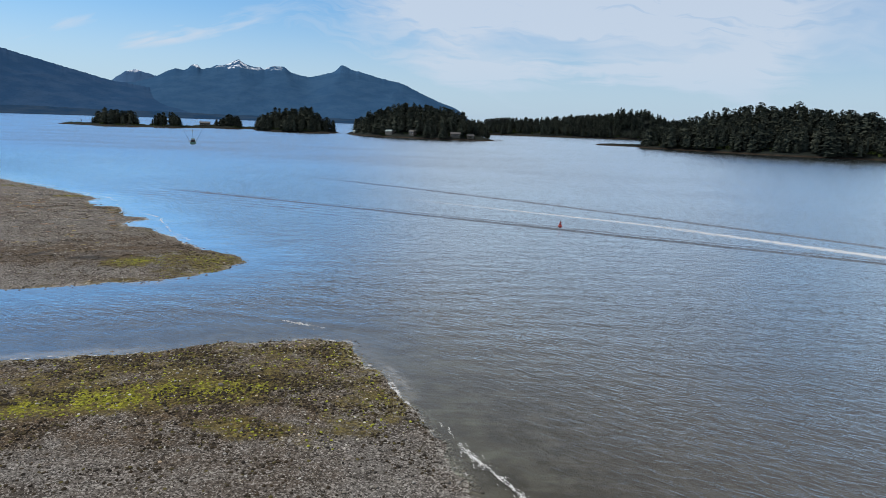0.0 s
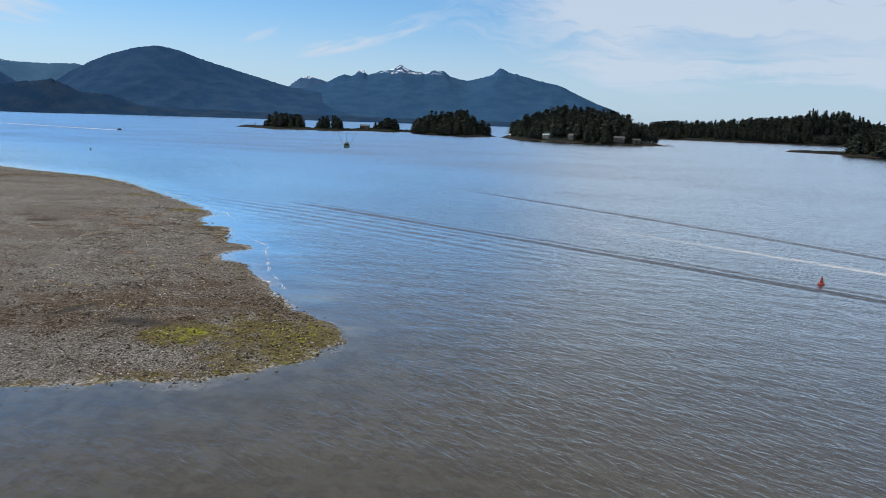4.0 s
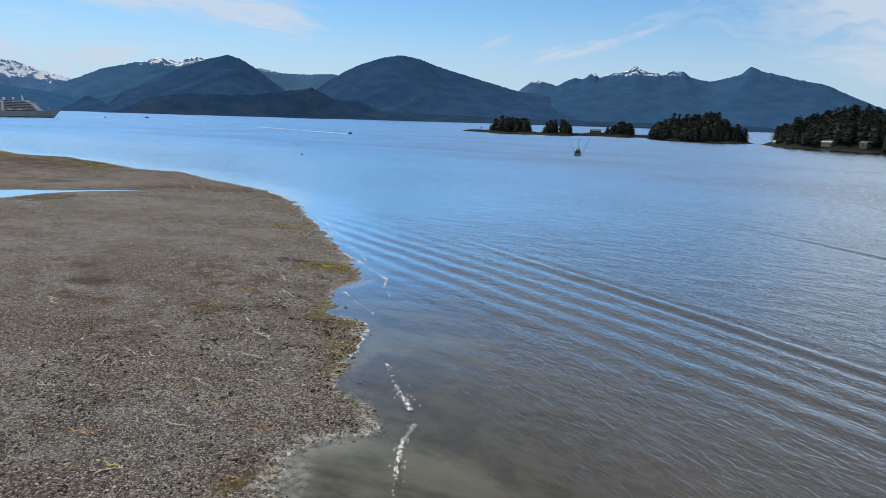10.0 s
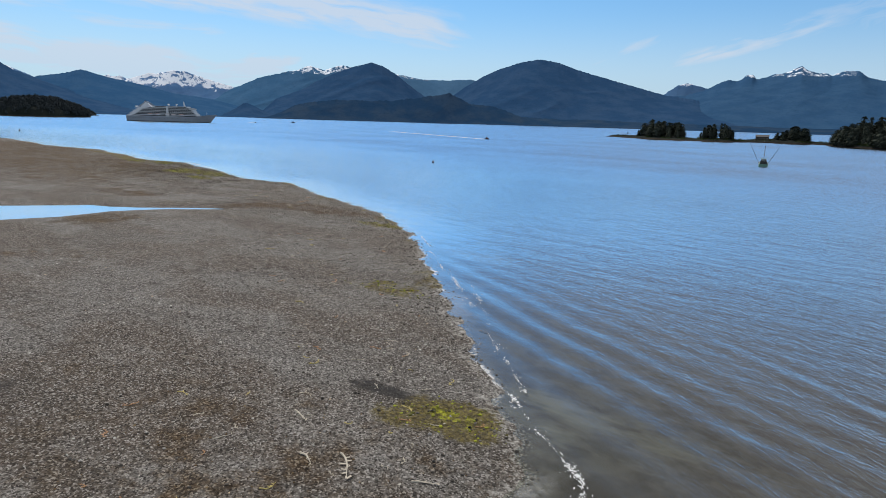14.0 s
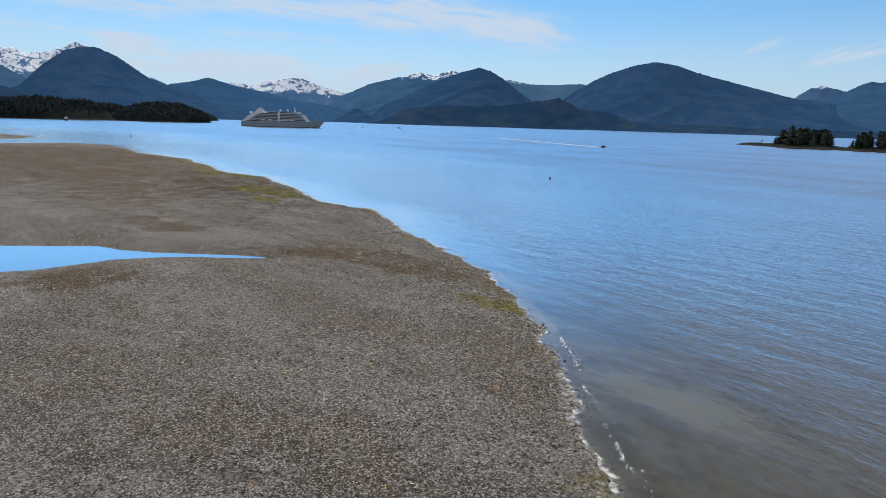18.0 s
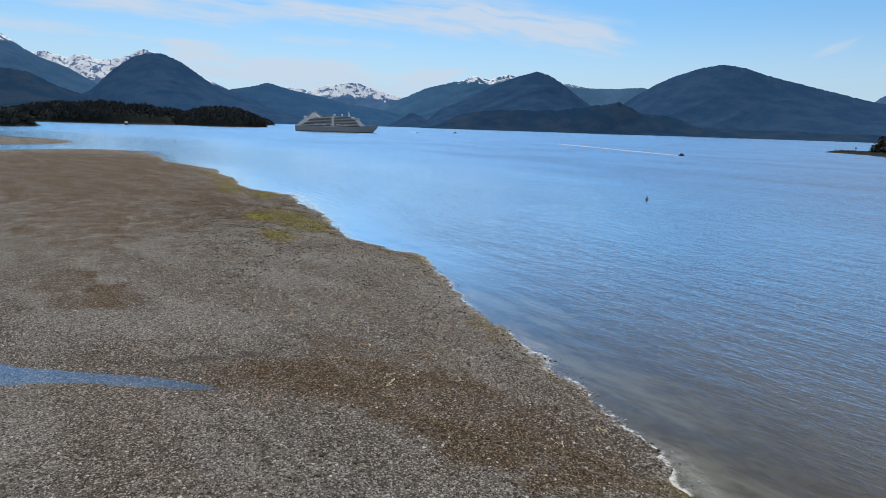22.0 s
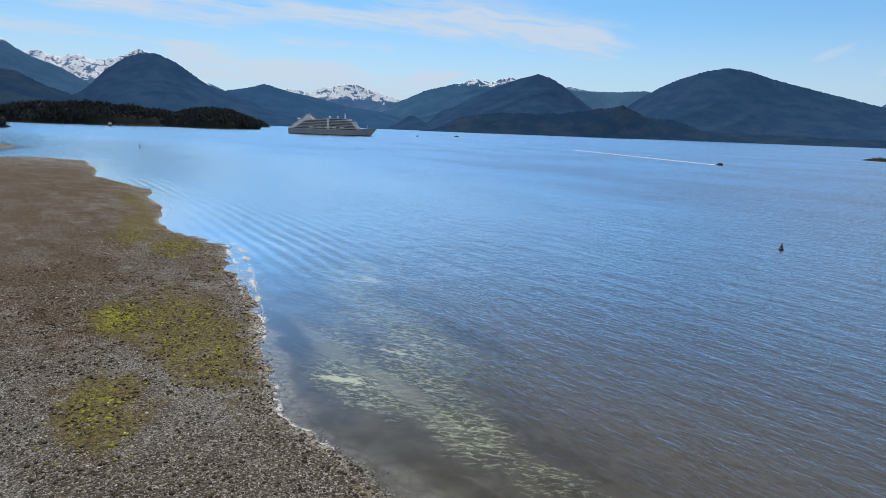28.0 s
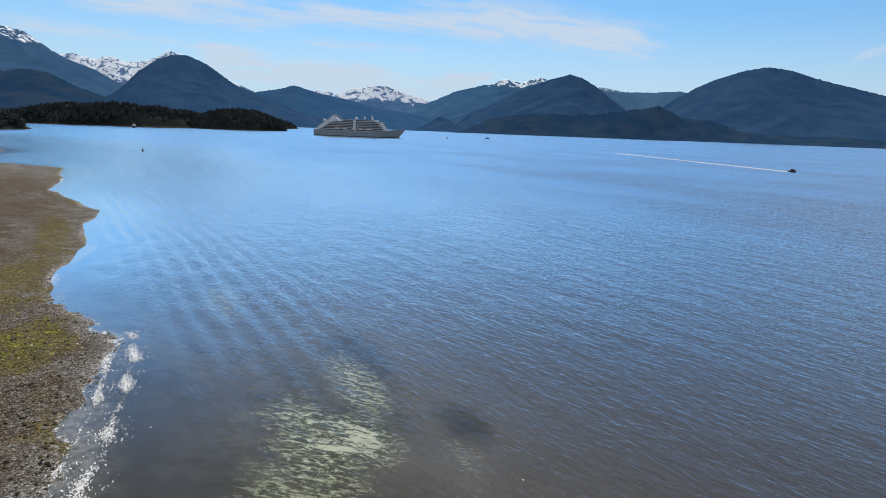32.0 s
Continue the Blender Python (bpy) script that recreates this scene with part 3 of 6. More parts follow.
# hollows drawn by colour alone: damp mud plus the shade inside them
SHADED_HOLLOWS = [(-61, 92.5, 5, 1.0, 80, 1.2), (-64, 102.5, 4.5, 1.0, 0, 1.0), (-51, 91.5, 5, 1.7, 10, 1.0), (-113, 159, 3.5, 1.0, 27, 1.2), (-119.5, 133.5, 5, 2.2, 40, 0.8), (-153, 163, 6, 2.0, 48, 0.6), (-218, 180, 8, 1.3, 82, 0.72), (-213, 178, 2, 6, -35, 0.6), (-95, 124, 7, 2, 30, 0.6), (-128, 136, 5, 2, 20, 0.7)]
# pale weedy beds under water; the strongest carry painted white glints
GLINT_BEDS = [(-303, 226, 10, 7, 20, 0.75), (-300, 222, 7, 3, 10, 0.85), (-321, 226.5, 3, 1.2, 62, 1.25), (-288, 222, 3.5, 1.6, 62, 1.1), (-326, 226, 6, 2, 62, 1.0), (-290, 226, 12, 6, 10, 0.9), (-313, 222, 8, 4, 10, 0.8), (-292, 216, 8, 3, 8, 0.7), (-281, 216, 10, 5, 10, 0.85), (-282, 222, 12, 4, 10, 0.7), (-270, 221, 8, 4, 0, 0.8), (-281.5, 214, 3.5, 1.1, 62, 1.35), (-321, 225, 12, 4, 0, 0.85), (-322, 229, 5, 3, 0, 1.15), (-334, 231, 9, 3, 0, 0.95),
         (-300, 218, 12, 4, 5, 0.55), (-319, 236, 4, 2, 0, 0.7), (-365, 220, 14, 4, 0, 0.7), (-40, 111, 5, 3, 60, 0.6), (-228, 219, 9, 3, 15, 0.5), (-260, 223, 7, 4, 0, 0.5)]

# where the bed is darkened for the steep drop off the bank
DARK_BEDS = [(-326, 215, 26, 4.5, 6, 1.0), (-296, 211, 12, 2.5, 5, 0.9), (-345, 214, 14, 4, 10, 0.7), (-280, 229, 14, 4, 10, 0.7), (-300, 231, 12, 4, 10, 0.6)]
SILT = [(-42, 112, 9, 5, 60, 0.9), (-45, 122, 12, 6, 50, 0.75), (-32, 100, 5, 4, 0, 0.8), (-62, 130, 10, 4, 35, 0.8), (-60, 127, 16, 7, 35, 0.6), (-80, 147, 16, 7, 30, 0.75), (-86, 155, 10, 5, 30, 0.7), (-104, 168, 14, 4, 25, 0.6), (-150, 200, 10, 5, 20, 0.9), (-160, 203, 14, 4, 15, 0.6),
        (-184, 209, 9, 4, 10, 0.9), (-166, 201, 16, 6, 20, 0.6), (-205, 213, 14, 5, 8, 0.7), (-229, 214.5, 7, 2.5, 10, 1.0), (-220, 216.5, 4, 1.6, 10, 1.1), (-291, 214.5, 9, 1.6, 12, 1.0), (-279, 218.5, 8, 1.5, 10, 1.0), (-226, 220, 8, 2, 5, 0.9), (-245, 219, 16, 6, 5, 0.55), (6, 62, 6, 4, 0, 0.3), (16, 44, 7, 14, 20, 0.3), (-395, 203, 26, 4, 0, 0.7), (-345, 214, 14, 3, 10, 0.8)]


def land_height(X, Y, d):
    up = 0.55 * (1 - np.exp(-np.maximum(d, 0) / 8.0))
    roll = (fbm(X * 0.045, Y * 0.075, 11, 4) - 0.45) * 0.75 * (1 - np.exp(-np.maximum(d, 0) / 9.0))
    rough = (fbm(X * 0.9, Y * 0.9, 23, 3) - 0.5) * 0.16 * np.clip(d + 0.4, 0, 1)
    down = -np.minimum(0.075 * np.maximum(-d, 0) + 0.0009 * np.maximum(-d, 0) ** 2, 7.0)
    z = np.where(d > 0, np.maximum(up + roll, 0.05 * np.minimum(d, 2)), down) + rough
    p = signed(X, Y, POND) + (fbm(X * 0.4, Y * 0.4, 31, 3) - 0.5) * 0.5
    return np.where(d > 0, np.minimum(z, np.where(p > 0, -0.10 * p, -0.10 * p)), z)


gx, gy = axis(-365, 32, 0.9, -366, 5200), axis(30, 232, 0.9, -5200, 5200)
gx = np.concatenate([axis(-920, -371, 5.0, -5200, -371, 1.3), gx])
X, Y = np.meshgrid(gx, gy)
D = shore_distance(X, Y)
Z = land_height(X, Y, D)
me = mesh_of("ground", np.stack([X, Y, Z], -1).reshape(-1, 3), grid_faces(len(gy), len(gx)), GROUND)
give(me, "shore", D), give(me, "algae", patches(X, Y, ALGAE + ALGAE2)), give(me, "weed_shade", patches(X, Y, WEED_SHADE))
give(me, "silt", patches(X, Y, SILT)), give(me, "wet", patches(X, Y, SHADED_HOLLOWS)), give(me, "glint_bed", patches(X, Y, GLINT_BEDS)), give(me, "dark_bed", patches(X, Y, DARK_BEDS))
tagged(new("ground", me), "grey-brown gravel tidal flat with algae beds and shell", "ground", kind="structure")

# ---- water ----
wx, wy = axis(-470, 130, 1.0, -471, 5200), axis(70, 262, 0.7, -5200, 5200)
wx = np.concatenate([axis(-920, -476, 5.0, -5200, -476, 1.3), wx])
X, Y = np.meshgrid(wx, wy)
D = shore_distance(X, Y)
inside = (X > -475) & (X < 135) & (Y > 65) & (Y < 268)


def crest(X, Y, x0, y0, x1, y1, length, count, tall, bend=0.0):
    """A train of low swells whose first crest runs from one point to the other."""
    dx, dy = x1 - x0, y1 - y0
    n = math.hypot(dx, dy)
    s = ((X - x0) * dx + (Y - y0) * dy) / n
    q = ((Y - y0) * dx - (X - x0) * dy) / n + bend * ((s / n - 0.5) ** 2 - 0.25)
    q = q + (fbm(X * 0.05, Y * 0.05, 41, 2) - 0.5) * 1.2
    ends = np.clip((s + 25) / 40, 0, 1) * np.clip((n + 25 - s) / 40, 0, 1)
    packet = np.exp(-((q / (length * count * 0.5)) ** 2))
    return tall * packet * ends * np.cos(2 * math.pi * q / length), packet * ends


Zw = np.zeros(X.shape)
for x0, y0, x1, y1, length, count, tall, bend in [(-92, 187.5, 100, 121.5, 3.6, 1.5, 0.20, 5), (-60, 244, 125, 122, 4.0, 0.9, 0.24, 18), (-136, 184, -28, 156, 4.0, 5.0, 0.085, 6),
                                                  (-500, 190, -335, 221, 2.9, 8.5, 0.10, 8), (-24, 72, 4, 68, 3.0, 0.7, 0.06, 0), (-60, 76, -20, 62, 2.5, 2.0, 0.015, 0)]:
    dz, _ = crest(X, Y, x0, y0, x1, y1, length, count, tall, bend)
    Zw += dz
Zw += (fbm(X * 0.18, Y * 0.30, 51, 3) - 0.5) * 0.07
Zw *= inside * np.clip(-D / 3.0, 0, 1)


def streak(X, Y, x0, y0, x1, y1, half, spread):
    dx, dy = x1 - x0, y1 - y0
    n = math.hypot(dx, dy)
    s = np.clip(((X - x0) * dx + (Y - y0) * dy) / n / n, 0, 1)
    q = np.hypot(X - x0 - s * dx, Y - y0 - s * dy)
    return np.exp(-((q / (half + spread * s)) ** 2)) * (1 - 0.45 * s)


churn = np.maximum(streak(X, Y, 140, 98, 46, 162.5, 3.4, 0.3) * 1.5, streak(X, Y, 46, 162.5, -36, 199, 2.4, 0.8) * 1.0)
me = mesh_of("water", np.stack([X, Y, Zw], -1).reshape(-1, 3), grid_faces(len(wy), len(wx)), WATER)
give(me, "shore", D), give(me, "churn", churn)
give(me, "deep", (1 - np.exp(-np.maximum(-D, 0) / 24.0)) * (1 - 0.94 * np.clip(1.3 * patches(X, Y, GLINT_BEDS), 0, 1)) * (1 - 0.6 * np.clip(patches(X, Y, SILT), 0, 1)))
tagged(new("water", me), "calm rippled blue-grey sea water with foam along the shore", "water", kind="structure")

# ---- mountains ----
HUB = (-100.0, 120.0)


def ridge(name, label, line, dist, foot, mat, seed, jag=0.02, hollow=0.10, back=140, snow=()):
    """A mountain whose skyline, as bearings and heights, stands dist metres from the hub; its slope comes down to the water at foot."""
    az = np.arange(min(p[0] for p in line), max(p[0] for p in line), 0.07)
    pts = sorted(line)
    top = np.interp(az, [p[0] for p in pts], [p[1] for p in pts])
    soft = np.convolve(np.pad(top, 1, "edge"), np.hanning(5)[1:-1] / np.hanning(5).sum(), "valid")
    fine = soft + (fbm(az * 1.6, az * 0 + seed, seed, 5, 0.62) - 0.5) * jag * np.maximum(soft, 30) * 2.4
    fine = fine + (fbm(az * 11.0, az * 0 + 3.3, seed + 5, 2) - 0.5) * 7.0 * np.clip(soft / 60, 0, 1)
    s = np.concatenate([np.linspace(0, 1, 70), [1.03, 1.3]])
    A, S = np.meshgrid(np.radians(az), s)
    R = np.where(S <= 1, foot + (dist - foot) * S, dist + (S - 1) / 0.3 * back)
    PX, PY = A * R / 330.0, R / 420.0
    wander = fbm(PX * 0.7, PY * 0.7, seed + 2, 3) - 0.5
    gully = fbm(PX + wander * 1.6, PY * 0.8 + wander, seed + 9, 5, 0.44)
    gully = 1 - np.abs(gully - 0.5) * 4.0
    body = np.clip(S, 0, 1)
    wide = np.hanning(63)[1:-1] / np.hanning(63).sum()
    broad = np.convolve(np.pad(soft, 30, "edge"), wide, "valid")
    drift = (fbm(A * 14, S * 1.3, seed + 21, 3) - 0.5) * 5.0 * (1 - body)
    shift = np.degrees(A) + drift
    sharp = np.interp(shift, az, soft) * body**5 + np.interp(shift, az, broad) * (1 - body**5)
    top = sharp + (fine - soft)[None, :] * body**7
    if pts[0][1] < 1:
        top = top * np.clip((np.degrees(A) - az[0]) / 3.0, 0, 1)
    if pts[-1][1] < 1:
        top = top * np.clip((az[-1] - np.degrees(A)) / 3.0, 0, 1)
    H = top * (body**1.12 + hollow * gully * np.sin(np.pi * body) * 0.34)
    H = np.where(S > 1, top * np.where(S > 1.1, 0.55, 0.985), H)
    H = np.minimum(H, top * (0.25 + 0.75 * body)) - 3 * (body < 0.01)
    V = np.stack([HUB[0] - np.sin(A) * R, HUB[1] + np.cos(A) * R, H], -1).reshape(-1, 3)
    me = mesh_of(name, V, grid_faces(len(s), len(az))[:, ::-1], mat)
    lie = np.interp(np.degrees(A), [q[0] for q in snow], [q[1] for q in snow]) if snow else np.ones(A.shape)
    give(me, "snow", lie)
    return tagged(new(name, me), label, "mountain", kind="structure")


# distance haze is painted into these blues, paler for the farther ridges
FOREST = hazy_mountain_side("far_forest", rgb(0.023, 0.061, 0.130), rgb(0.034, 0.074, 0.144))
FOREST_FAR = hazy_mountain_side("hazy_far_forest", rgb(0.028, 0.082, 0.172), rgb(0.038, 0.096, 0.186))
FOREST_NEAR = hazy_mountain_side("foreland_forest", rgb(0.016, 0.044, 0.092), rgb(0.030, 0.056, 0.096))
FOREST_SNOW = hazy_mountain_side("far_forest_with_snow", rgb(0.042, 0.110, 0.206), rgb(0.054, 0.126, 0.225), 312.0, 9.0, 0.0)
PLATEAU = hazy_mountain_side("far_plateau", rgb(0.058, 0.130, 0.225), rgb(0.070, 0.150, 0.25), 298.0, 7.0, 0.03)
SNOWY = hazy_mountain_side("snow_peaks", rgb(0.080, 0.170, 0.320), rgb(0.110, 0.205, 0.360), 184.0, 14.0, -0.04)
SNOWY_HIGH = hazy_mountain_side("high_snow_peaks", rgb(0.080, 0.160, 0.290), rgb(0.110, 0.190, 0.330), 235.0, 16.0, -0.03)
BLUE_SNOW = hazy_mountain_side("blue_snow_slopes", rgb(0.038, 0.092, 0.175), rgb(0.050, 0.108, 0.195), 415.0, 14.0, 0.02)
FAR_PEAK = hazy_mountain_side("far_peak", rgb(0.074, 0.150, 0.270), rgb(0.088, 0.170, 0.295), 286.0, 7.0, 0.02)
ABC_SNOW = hazy_mountain_side("southern_range", rgb(0.029, 0.076, 0.152), rgb(0.038, 0.090, 0.168), 340.0, 8.0, 0.04)

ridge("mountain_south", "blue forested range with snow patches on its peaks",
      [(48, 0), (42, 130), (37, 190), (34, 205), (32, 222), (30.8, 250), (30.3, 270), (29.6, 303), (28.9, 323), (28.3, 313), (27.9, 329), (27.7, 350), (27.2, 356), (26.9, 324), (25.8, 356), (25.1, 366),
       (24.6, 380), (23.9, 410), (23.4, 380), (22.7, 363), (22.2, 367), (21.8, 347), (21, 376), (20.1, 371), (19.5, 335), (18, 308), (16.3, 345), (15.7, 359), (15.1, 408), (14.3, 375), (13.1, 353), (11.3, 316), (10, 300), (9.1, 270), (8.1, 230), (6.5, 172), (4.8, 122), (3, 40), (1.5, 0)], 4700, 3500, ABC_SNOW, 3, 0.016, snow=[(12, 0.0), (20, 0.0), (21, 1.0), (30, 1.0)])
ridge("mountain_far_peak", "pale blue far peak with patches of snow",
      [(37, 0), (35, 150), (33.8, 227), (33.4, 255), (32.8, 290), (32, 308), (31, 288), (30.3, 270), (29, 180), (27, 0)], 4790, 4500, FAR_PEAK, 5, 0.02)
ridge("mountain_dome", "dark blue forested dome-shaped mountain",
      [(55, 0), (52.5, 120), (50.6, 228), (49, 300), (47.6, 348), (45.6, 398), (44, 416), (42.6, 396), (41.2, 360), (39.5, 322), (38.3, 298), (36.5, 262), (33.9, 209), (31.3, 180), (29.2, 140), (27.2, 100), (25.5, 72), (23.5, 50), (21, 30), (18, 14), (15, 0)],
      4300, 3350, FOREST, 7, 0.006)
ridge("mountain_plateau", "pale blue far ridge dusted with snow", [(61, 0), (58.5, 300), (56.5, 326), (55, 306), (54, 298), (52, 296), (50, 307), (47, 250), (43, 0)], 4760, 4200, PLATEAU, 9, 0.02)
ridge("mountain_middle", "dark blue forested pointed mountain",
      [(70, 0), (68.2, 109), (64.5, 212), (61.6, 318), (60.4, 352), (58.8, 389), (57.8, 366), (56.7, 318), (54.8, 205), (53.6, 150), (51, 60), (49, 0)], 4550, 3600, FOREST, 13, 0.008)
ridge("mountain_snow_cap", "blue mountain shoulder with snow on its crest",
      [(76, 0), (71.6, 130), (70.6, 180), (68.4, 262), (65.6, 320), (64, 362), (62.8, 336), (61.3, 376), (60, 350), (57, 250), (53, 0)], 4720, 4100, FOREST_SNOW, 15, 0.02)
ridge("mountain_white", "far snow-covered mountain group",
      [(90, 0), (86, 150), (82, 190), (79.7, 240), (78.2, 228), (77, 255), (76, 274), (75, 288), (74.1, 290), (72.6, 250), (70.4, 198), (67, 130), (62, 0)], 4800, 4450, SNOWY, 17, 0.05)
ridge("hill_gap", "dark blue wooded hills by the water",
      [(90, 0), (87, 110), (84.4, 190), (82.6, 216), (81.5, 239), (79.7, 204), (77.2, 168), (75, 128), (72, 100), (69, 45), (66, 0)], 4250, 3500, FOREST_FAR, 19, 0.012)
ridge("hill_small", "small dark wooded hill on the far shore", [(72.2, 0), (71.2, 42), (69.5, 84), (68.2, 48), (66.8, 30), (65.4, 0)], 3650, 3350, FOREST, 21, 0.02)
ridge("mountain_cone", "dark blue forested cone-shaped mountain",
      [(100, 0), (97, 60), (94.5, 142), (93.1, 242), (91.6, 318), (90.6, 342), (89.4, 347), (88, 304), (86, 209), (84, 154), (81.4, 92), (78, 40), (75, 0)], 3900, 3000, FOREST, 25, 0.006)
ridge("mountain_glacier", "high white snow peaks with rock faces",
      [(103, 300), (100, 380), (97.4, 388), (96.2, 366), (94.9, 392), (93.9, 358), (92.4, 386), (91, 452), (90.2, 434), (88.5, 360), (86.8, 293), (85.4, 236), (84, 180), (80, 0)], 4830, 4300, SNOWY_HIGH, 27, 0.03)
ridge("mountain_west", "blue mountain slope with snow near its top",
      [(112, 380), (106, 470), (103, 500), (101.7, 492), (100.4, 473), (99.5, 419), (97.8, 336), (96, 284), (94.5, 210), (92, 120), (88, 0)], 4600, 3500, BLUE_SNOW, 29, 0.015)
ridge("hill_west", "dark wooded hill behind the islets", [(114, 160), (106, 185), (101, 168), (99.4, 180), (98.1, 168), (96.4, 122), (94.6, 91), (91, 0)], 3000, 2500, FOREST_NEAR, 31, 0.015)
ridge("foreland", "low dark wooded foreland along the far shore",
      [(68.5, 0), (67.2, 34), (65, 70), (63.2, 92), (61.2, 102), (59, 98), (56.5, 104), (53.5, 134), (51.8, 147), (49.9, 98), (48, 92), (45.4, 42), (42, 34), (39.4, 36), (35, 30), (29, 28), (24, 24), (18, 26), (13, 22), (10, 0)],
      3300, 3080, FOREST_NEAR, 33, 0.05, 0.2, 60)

# ---- shapes ----
def box(bm, x0, x1, y0, y1, z0, z1, bevel=0.0):
    vs = [bm.verts.new(p) for p in ((x0, y0, z0), (x1, y0, z0), (x1, y1, z0), (x0, y1, z0), (x0, y0, z1), (x1, y0, z1), (x1, y1, z1), (x0, y1, z1))]
    fs = [bm.faces.new([vs[i] for i in q]) for q in ((3, 2, 1, 0), (4, 5, 6, 7), (0, 1, 5, 4), (1, 2, 6, 5), (2, 3, 7, 6), (3, 0, 4, 7))]
    if bevel:
        bmesh.ops.bevel(bm, geom=list({e for f in fs for e in f.edges}), offset=bevel, segments=2, affect="EDGES")
    return vs


def rod(bm, p, q, r0, r1=None, seg=8):
    p, q = Vector(p), Vector(q)
    r1 = r0 if r1 is None else r1
    turn = (q - p).to_track_quat("Z", "Y").to_matrix()
    a, b = [], []
    for k in range(seg):
        d = turn @ Vector((math.cos(2 * math.pi * k / seg), math.sin(2 * math.pi * k / seg), 0))
        a.append(bm.verts.new(p + d * r0))
        b.append(bm.verts.new(q + d * max(r1, 1e-3)))
    for k in range(seg):
        bm.faces.new((a[k], a[(k + 1) % seg], b[(k + 1) % seg], b[k]))
    bm.faces.new(a[::-1]), bm.faces.new(b)


def rings(bm, loops, close_ends=True):
    """Skins a row of equal rings of points."""
    made = [[bm.verts.new(p) for p in loop] for loop in loops]
    n = len(made[0])
    for a, b in zip(made, made[1:]):
        for k in range(n):
            bm.faces.new((a[k], a[(k + 1) % n], b[(k + 1) % n], b[k]))
    if close_ends:
        bm.faces.new(made[0][::-1]), bm.faces.new(made[-1])
    return made


def lathe(bm, profile, seg=14):
    rings(bm, [[(r * math.cos(2 * math.pi * k / seg), r * math.sin(2 * math.pi * k / seg), z) for k in range(seg)] for r, z in profile])


def outline_prism(bm, pts, z0, z1, grow=1.0):
    rings(bm, [[(x, y, z0) for x, y in pts], [(x * grow, y * grow, z1) for x, y in pts]])


def thing(name, label, category, m, group="", kind=""):
    ob = new(name)
    ob.matrix_basis = m
    return tagged(ob, label, category, group, kind)


# ---- islets ----
class Mound:
    """A rocky, wooded islet: an ellipse with a ragged outline."""

    def __init__(self, name, label, x, y, length, width, turn, tall, seed, skew=0.0, steep=1.5):
        self.c, self.half, self.turn, self.tall, self.seed, self.skew, self.steep = (x, y), (length, width), radians(turn), tall, seed, skew, steep
        ang = np.linspace(0, 2 * math.pi, 97)[:-1]
        rad = np.linspace(0, 1.16, 22)
        R, A = np.meshgrid(rad, ang, indexing="ij")
        edge = 0.86 + 0.28 * fbm(np.cos(A) * 2.4 + seed, np.sin(A) * 2.4, seed, 4, 0.6)
        U, V = R * edge * np.cos(A), R * edge * np.sin(A)
        X, Y = self.place(U, V)
        Z = self.height(U, V, R)
        V3 = np.stack([X, Y, Z], -1).reshape(-1, 3)
        i = np.arange(len(rad) * 96).reshape(len(rad), 96)
        j = np.roll(i, -1, 1)
        F = np.stack([i[:-1], i[1:], j[1:], j[:-1]], -1).reshape(-1, 4)
        tagged(new(name, mesh_of(name, V3, F, ROCK)), label, "islet", kind="structure")

    def place(self, U, V):
        c, s = math.cos(self.turn), math.sin(self.turn)
        return self.c[0] + c * U * self.half[0] - s * V * self.half[1], self.c[1] + s * U * self.half[0] + c * V * self.half[1]

    def height(self, U, V, R):
        body = np.clip(1 - R * R, 0, 1) ** self.steep
        hump = self.tall * body * (1 + self.skew * U) * (0.7 + 0.6 * fbm(U * 3 + 5, V * 3, self.seed + 3, 3))
        shelf = 1.7 * np.clip((1.02 - R) / 0.10, -1.5, 1)
        return hump + shelf + (fbm(U * 14, V * 14, self.seed + 4, 3) - 0.5) * 2.8 * (R < 1.05)

    def spot(self, u, v):
        U, V = np.array([u]), np.array([v])
        x, y = self.place(U, V)
        return float(x[0]), float(y[0]), float(self.height(U, V, np.hypot(U, V))[0])


ISLE_W = Mound("islet_1", "low rocky islet with a stand of conifers", -655, 985, 96, 34, -8, 3.0, 61)
ISLE_2 = Mound("islet_2", "small rocky islet with a few conifers", -566, 1004, 36, 24, 30, 3.0, 62)
NECK = Mound("islet_3", "low bare rock reef between the islets", -535, 1046, 52, 16, 35, 1.0, 63)
ISLE_3 = Mound("islet_4", "rocky islet with a cabin and conifers", -510, 1085, 58, 30, 28, 3.5, 64)
BAR = Mound("islet_5", "low gravel bar between two islets", -440, 1088, 42, 14, 10, 0.8, 65)
ISLE_4 = Mound("islet_6", "densely wooded islet with a rocky shore", -366, 1046, 92, 46, -30, 13.0, 66, 0.35)
ISLE_5 = Mound("islet_7", "large wooded islet with houses on its shore", -140, 952, 128, 70, -32, 24.0, 67, -0.1)
COAST = Mound("coast_south", "long wooded coast with a stony beach", 205, 1545, 420, 120, 10, 28.0, 68)
COAST_HILL = Mound("coast_hill", "wooded knoll on the coast", 262, 1520, 120, 80, 12, 46.0, 69)
REEF = Mound("reef_east", "low rock reef running out from a wooded islet", 160, 868, 46, 13, -8, 0.9, 70)
ISLE_E = Mound("islet_8", "wooded islet with a rocky shore and shrubs", 322, 792, 176, 84, -27, 24.0, 71)
NORTH_1 = Mound("island_north_1", "dark wooded island across the sound", -2010, 20, 250, 110, 84, 36.0, 72, 0.0, 0.5)
NORTH_2 = Mound("island_north_2", "dark wooded island end with a rocky shore", -1925, 300, 118, 85, 66, 34.0, 73, 0.0, 0.5)
